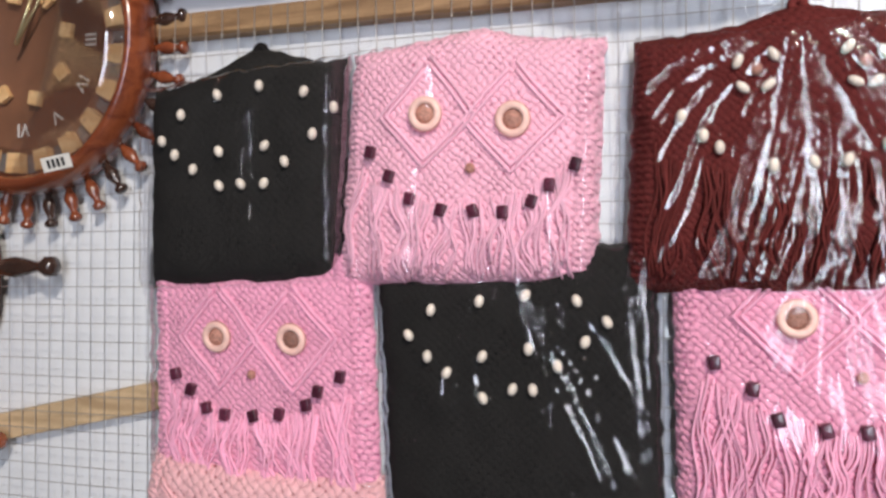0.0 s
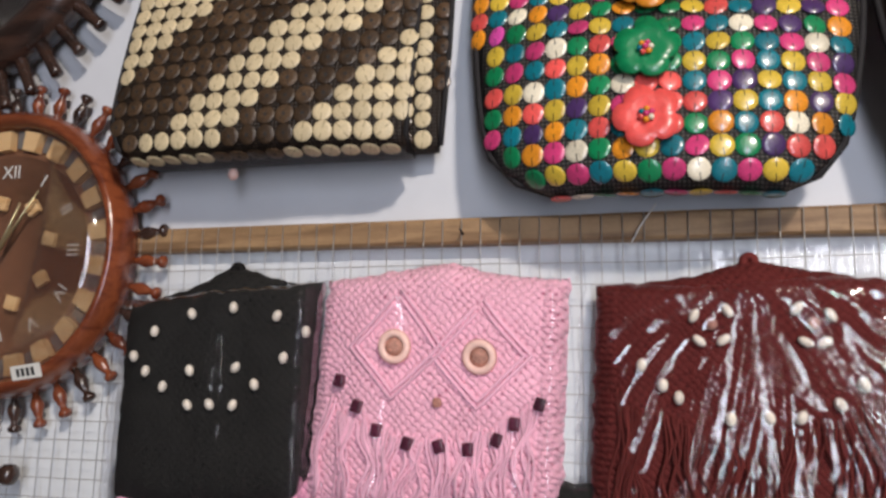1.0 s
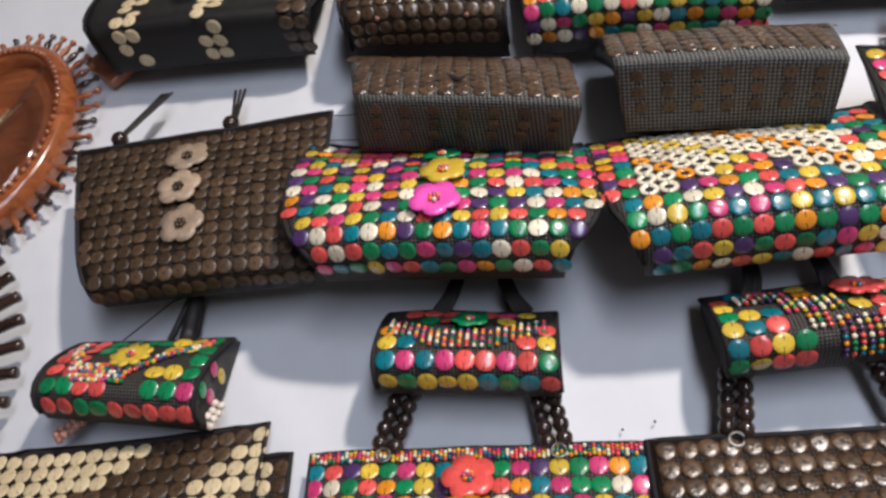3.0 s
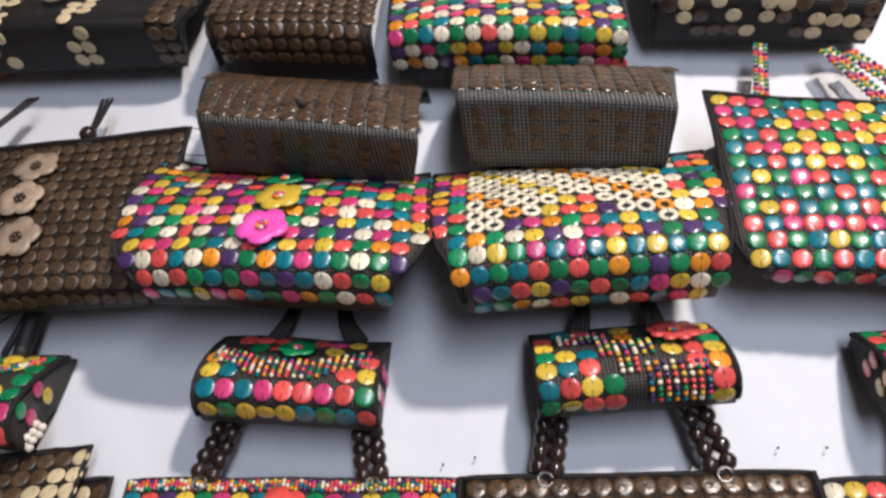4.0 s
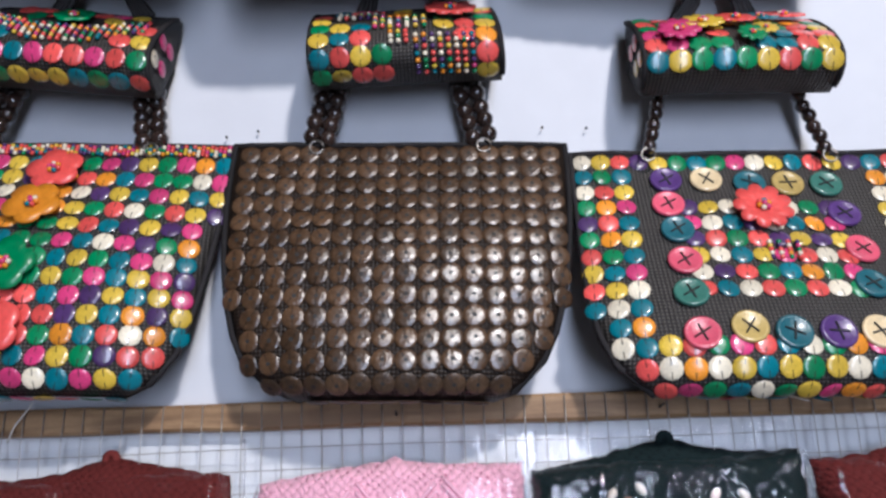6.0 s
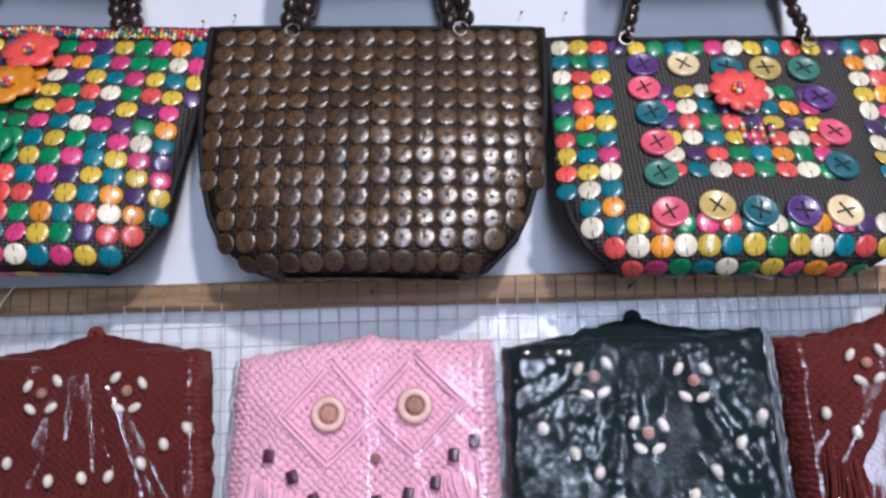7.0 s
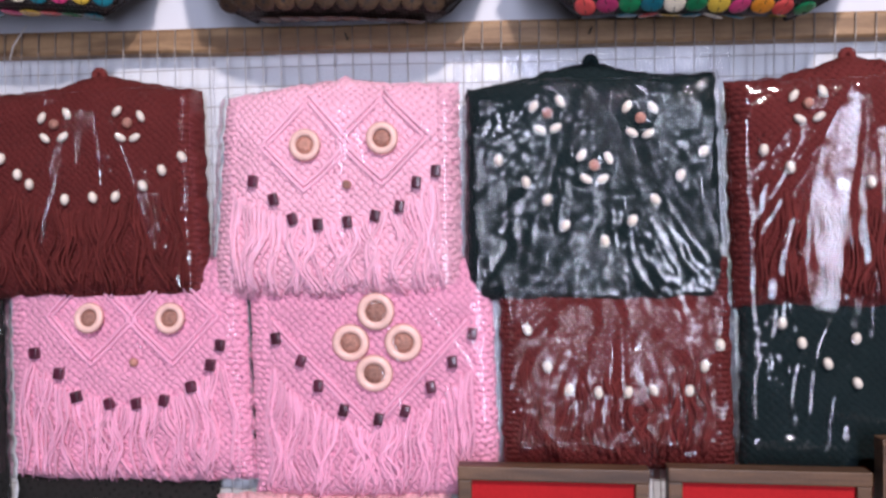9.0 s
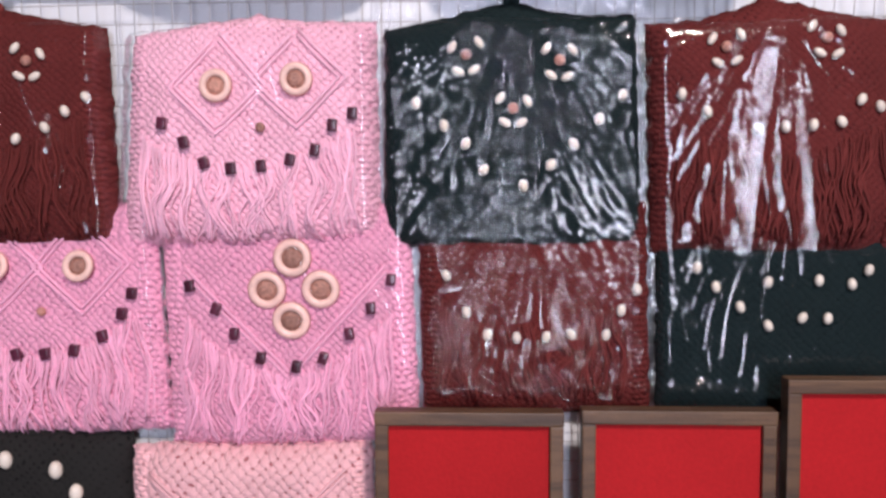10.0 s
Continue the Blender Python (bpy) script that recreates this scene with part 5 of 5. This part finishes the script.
s, ob = mini_bag("small black barrel bag with coloured discs and a beaded zigzag", (-0.275, 2.155), (-0.065, 2.128), (-0.282, 2.046), (-0.07, 2.018), 2)
disc_rows(s, ob, 6, 0.0232, sewn((".rrr.rpy.", "..grr.y..", "o.......r", "yt.....ry", "tptprrprg", "ygyyytgtr")), 0.022, squash=1.1)
bead_strip(s, ob, bead_columns(0.07, 0.93, 22, lambda f: 0.052 + 0.028 * min(1, 3.2 * min(f, 1 - f)), 0.032, 6), 0.0029)
flower(s, ob, -0.167, 2.108, 0.023, "g", False, 0.006)
end_discs(s, ob, 1, "ppwp")
mini_straps(ob, (-0.213, 2.15), (-0.178, 2.19), (-0.105, 2.14), (-0.13, 2.18))

s, ob = mini_bag("small black bag with discs, bead grids and a red flower", (0.108, 2.124), (0.316, 2.122), (0.112, 2.02), (0.324, 2.024), 3)
disc_rows(s, ob, 8, 0.0232, sewn((".tr.y...y", "r...o..gr", "y.....g.g", "gyt...yry", "ytr....ro", "tryg....r", "gyrr....y")), 0.018, squash=0.93)
bead_strip(s, ob, bead_columns(0.15, 0.31, 5, lambda f: 0.034, 0.028, 4) + bead_columns(0.35, 0.39, 2, lambda f: 0.034, 0.06, 9) + bead_columns(0.43, 0.61, 5, lambda f: 0.064, 0.032, 5)
           + bead_columns(0.43, 0.51, 3, lambda f: 0.1, 0.02, 3) + bead_columns(0.56, 0.85, 8, lambda f: 0.107, 0.046, 7), 0.0032)
flower(s, ob, 0.268, 2.092, 0.03, "r", True, 0.008)
mini_straps(ob, (0.163, 2.118), (0.18, 2.17), (0.26, 2.118), (0.25, 2.17))

s, ob = mini_bag("small black bag with coloured discs and a bunch of flowers", (0.478, 2.096), (0.69, 2.086), (0.477, 1.996), (0.688, 1.99), 4)
disc_rows(s, ob, 6, 0.0232, sewn(("grrtroyrr", "rggryggog", "gr.y.rgry", "pg.r.gtrr", "rpgg.ttry", "tygtgyrgy")), 0.02, squash=0.86, size=0.54)
for x, z, k, r in ((0.518, 2.043, "p", 0.024), (0.548, 2.056, "y", 0.024), (0.588, 2.066, "r", 0.023), (0.61, 2.04, "y", 0.014), (0.652, 2.08, "r", 0.024), (0.62, 2.072, "t", 0.02), (0.592, 2.03, "g", 0.016)):
    flower(s, ob, x, z, r, k, True, 0.008)
end_discs(s, ob, 0, "rroy")
mini_straps(ob, (0.536, 2.095), (0.572, 2.14), (0.622, 2.095), (0.604, 2.14))

# ---- bags, upper rows ----
sk = Skin([((-0.752, 2.472), (-0.352, 2.478), -0.085), ((-0.72, 2.36), (-0.354, 2.355), -0.1), ((-0.688, 2.25), (-0.357, 2.245), -0.11),
           ((-0.665, 2.203), (-0.36, 2.196), -0.105), ((-0.655, 2.197), (-0.365, 2.192), -0.075)], 0.01)
ob = bag("shoulder_bag", "dark brown shell-disc shoulder bag with three pale wooden flowers", sk, NET_BROWN)
disc_rows(sk, ob, 15, 0.0205, lambda j, i, n: DARK_SHELL, 0.02, mesh=FLATDISC, size=0.5)
PALE_FLOWER = mat("pale_shell_flower", (0.34, 0.25, 0.18), rough=0.4, vary=0.3, scale=60)
for x, z in ((-0.556, 2.408), (-0.552, 2.346), (-0.536, 2.276)):
    flower(sk, ob, x, z, 0.032, PALE_FLOWER, False, 0.008, None, DARK_SHELL)
for p, q in (((-0.51, 2.465), (-0.525, 2.60)), ((-0.69, 2.468), (-0.655, 2.62))):
    for off in (-0.008, 0.0, 0.008):
        strap(ob, [(p[0] + off, -0.085, p[1]), (p[0] + off * 0.4, -0.075, p[1] + 0.04), (q[0] + off, -0.04, q[1])], 0.0025)
    bm = bmesh.new()
    ball(bm, (p[0], -0.083, p[1] + 0.022), 0.013, seg=12, rings=8)
    part("strap_bead", bm, WOODBEAD, ob)

sk = Skin([((-0.372, 2.42), (-0.005, 2.352), -0.085), ((-0.385, 2.33), (-0.002, 2.275), -0.135), ((-0.375, 2.225), (-0.004, 2.18), -0.17),
           ((-0.355, 2.19), (-0.03, 2.15), -0.172), ((-0.34, 2.172), (-0.045, 2.134), -0.15), ((-0.335, 2.168), (-0.05, 2.131), -0.118)], 0.01, 0.012)
ob = bag("shoulder_bag", "plump bag of multicoloured discs with pink and yellow flowers", sk)
disc_rows(sk, ob, 19, 0.0214, mixed(53, "rrppyyggttuoww"), 0.016)
flower(sk, ob, -0.187, 2.213, 0.031, "m", False, 0.01)
flower(sk, ob, -0.178, 2.268, 0.029, "y", False, 0.01)
flower(sk, ob, -0.184, 2.318, 0.025, "g", False, 0.008)

sk = Skin([((0.002, 2.348), (0.348, 2.345), -0.085), ((0.003, 2.27), (0.345, 2.262), -0.135), ((0.01, 2.19), (0.335, 2.182), -0.166),
           ((0.025, 2.155), (0.325, 2.147), -0.168), ((0.036, 2.13), (0.318, 2.126), -0.142), ((0.04, 2.126), (0.314, 2.122), -0.11)], 0.007)
ob = bag("shoulder_bag", "bag of multicoloured discs with a panel of cream shell rings", sk)
paint2 = mixed(59, "rrpyyggttuow")


def ring_panel(j, i, n):
    if j < 10 and 2 <= i <= n - 4 and abs(i - (n - 1) / 2) > (j - 4.5) * 1.6:
        return None
    return paint2(j, i, n)


disc_rows(sk, ob, 19, 0.0214, ring_panel, 0.016)


def rings_only(j, i, n):
    return PAINT["wwywwwow"[(j * 3 + i * 5) % 8]] if ring_panel(j, i, n) is None else None


disc_rows(sk, ob, 19, 0.0214, rings_only, 0.016, mesh=RING, size=0.57, name="shell_ring")

sk = Skin([((0.366, 2.436), (0.72, 2.362), -0.098), ((0.362, 2.35), (0.722, 2.285), -0.108), ((0.352, 2.22), (0.714, 2.168), -0.108),
           ((0.356, 2.18), (0.706, 2.132), -0.106), ((0.37, 2.158), (0.695, 2.114), -0.1), ((0.38, 2.154), (0.69, 2.11), -0.085)], 0.01, 0.006)
ob = bag("tote_bag", "flat tote bag of red, green and yellow discs with beaded handles", sk)
disc_rows(sk, ob, 16, 0.0216, mixed(61, "rrrggtyypgt"), 0.014)
for p, q in (((0.443, 2.428), (0.478, 2.56)), ((0.598, 2.4), (0.566, 2.54)), ((0.654, 2.385), (0.594, 2.53))):
    bead_chain(ob, (p[0], -0.075, p[1]), (q[0], -0.045, q[1]), 0.0037, 3, None, "yrwtpgou", False)


def box_bag(label, tl, tr, ml, mr, bl, br, seed, y=( -0.09, -0.2, -0.11), chevron=False):
    s = Skin([((tl[0], tl[1] + 0.02), (tr[0], tr[1] + 0.02), -0.04), (tl, tr, y[0]), (((tl[0] + ml[0]) / 2, (tl[1] + ml[1]) / 2 + 0.01), ((tr[0] + mr[0]) / 2, (tr[1] + mr[1]) / 2 + 0.01), (y[0] + y[1]) / 2 - 0.012),
              (ml, mr, y[1]), ((ml[0], ml[1] - 0.012), (mr[0], mr[1] - 0.012), y[1] + 0.012), (bl, br, y[2])], 0.004)
    o = bag("box_bag", label, s, NET_GREY, trim=False)
    face = [k for k in range(len(s.arc)) if s.rows[k, 4] <= y[1] + 0.002][0]
    n = int(s.arc[face] / 0.0165)
    disc_rows(s, o, n, 0.022, lambda j, i, m: SHELL, 0.012, mesh=FLATDISC, size=0.4752, squash=0.75)
    under = s.arc[face] + 0.03
    for j in range(3):
        for i in range(7):
            u = 0.1 + 0.8 * i / 6
            put_piece("disc", FLATDISC, s.seat(u, min(under + j * 0.021, s.length * 0.98), 0.0084, 0.0015), o, DARK_SHELL)
    if chevron:
        pts = [s.at(0.22, 0.06), s.at(0.5, s.arc[face] - 0.03), s.at(0.78, 0.06)]
        part("flap_seam", tube(bmesh.new(), [p + Vector((0, -0.008, -0.002)) for p in pts], 0.003, 6), BLACK_CLOTH, o)
    return o


box_bag("dark brown box bag of shell discs with a grey net bottom", (-0.325, 2.575), (-0.005, 2.5), (-0.285, 2.392), (-0.005, 2.328), (-0.3, 2.372), (-0.022, 2.322), 1, chevron=True)
box_bag("dark box bag with shell discs on grey net", (0.036, 2.53), (0.335, 2.487), (0.042, 2.382), (0.3, 2.335), (0.051, 2.34), (0.292, 2.305), 2)

# topmost row
sk = Skin([((-0.8, 2.97), (-0.37, 2.93), -0.05), ((-0.8, 2.86), (-0.365, 2.82), -0.08), ((-0.79, 2.76), (-0.37, 2.72), -0.11), ((-0.77, 2.7), (-0.39, 2.66), -0.12), ((-0.76, 2.69), (-0.4, 2.655), -0.04)], 0.006)
ob = bag("shoulder_bag", "black shoulder bag with clusters of cream shell discs", sk, NET_DARK)
# right-hand columns take the darker shell: shade of the top row, put into colour
disc_rows(sk, ob, 14, 0.024, lambda j, i, n: CREAM if i in (3, 4, 9, 10) and (i + j) % 4 else (DARK_SHELL if i >= n - 3 else None), 0.03, mesh=FLATDISC)
flower(sk, ob, -0.6, 2.77, 0.036, PALE_FLOWER, False, 0.008, None, DARK_SHELL)
sk = Skin([((-0.345, 2.88), (-0.075, 2.84), -0.06), ((-0.34, 2.75), (-0.078, 2.71), -0.1), ((-0.335, 2.65), (-0.082, 2.61), -0.13), ((-0.33, 2.62), (-0.085, 2.58), -0.11), ((-0.33, 2.618), (-0.085, 2.58), -0.04)], 0.008)
ob = bag("shoulder_bag", "brown bag of shell discs with cord trim", sk, NET_BROWN)
disc_rows(sk, ob, 14, 0.0225, lambda j, i, n: SHELL, 0.016, mesh=FLATDISC, size=0.475)
for u in (0.2, 0.75):
    strap(ob, [sk.at(u, 0.04) + Vector((0, -0.01, 0)), sk.at(u + 0.02, 0.12) + Vector((0, -0.01, 0)), sk.at(u + 0.03, sk.length * 0.8) + Vector((0, -0.01, 0))], 0.004, "plaited_cord", BROWN_BEAD)
sk = Skin([((-0.06, 2.835), (0.285, 2.785), -0.06), ((-0.058, 2.705), (0.284, 2.655), -0.09), ((-0.056, 2.605), (0.28, 2.555), -0.12), ((-0.054, 2.575), (0.275, 2.53), -0.11), ((-0.05, 2.575), (0.27, 2.53), -0.04)], 0.01)
ob = bag("shoulder_bag", "bag of bright multicoloured discs on black net", sk)
disc_rows(sk, ob, 14, 0.0225, mixed(71, "rpyyggtuoww"), 0.016)
sk = Skin([((0.325, 2.85), (0.66, 2.79), -0.05), ((0.325, 2.72), (0.655, 2.66), -0.08), ((0.328, 2.635), (0.64, 2.58), -0.1), ((0.33, 2.615), (0.63, 2.56), -0.09), ((0.33, 2.612), (0.63, 2.56), -0.03)], 0.01)
ob = bag("shoulder_bag", "dark net bag with a scatter of cream shell discs", sk, NET_DARK)
rng = random.Random(5)
disc_rows(sk, ob, 13, 0.0225, lambda j, i, n: CREAM if rng.random() < 0.35 else (DARK_SHELL if rng.random() < 0.4 else None), 0.016, mesh=FLATDISC)


def stray_wires():
    for k, pts in enumerate((((-0.41, -0.004, 2.56), (-0.36, -0.02, 2.53), (-0.3, -0.004, 2.54)), ((-0.4, -0.004, 2.5), (-0.33, -0.02, 2.475), (-0.28, -0.004, 2.49)),
                             ((0.7, -0.004, 2.56), (0.66, -0.03, 2.5), (0.74, -0.03, 2.47), (0.8, -0.004, 2.5)))):
        w = thing("thread", pts[0], "loose thin dark thread hanging on the sheet", "thread", "loose threads")
        strap(w, pts, 0.0009, "strand")


stray_wires()
w = thing("thread", (-0.2, -0.024, 1.66), "short pale thread caught on the batten", "thread", "loose threads")
strap(w, [(-0.214, -0.024, 1.636), (-0.205, -0.03, 1.652), (-0.188, -0.03, 1.676)], 0.0008, "strand", PAPER)
w = thing("loose_bead", (-0.655, -0.05, 1.722), "small pale wooden bead hanging under the clutch", "bead")
bm = bmesh.new()
ball(bm, (-0.655, -0.05, 1.727), 0.0065, (1, 0.8, 1.1), 10, 7)
part("bead_body", bm, CREAM_RING, w)

for x, z in ((0.032, 1.994), (-0.006, 1.988), (0.372, 1.983), (0.424, 1.98), (0.71, 2.03), (-0.15, 2.25)):
    pin = thing("pin", (x, -0.003, z), "small dark pin holding the sheet", "pin", "pins in the sheet")
    part("pin_head", lathe(bmesh.new(), [(0, 0.0025), (0.0011, 0.002), (0.0016, 0.0005), (0.001, -0.002)], Matrix.Translation((x, -0.002, z)) @ Matrix.Rotation(radians(90), 4, "X"), 8), INK, pin)
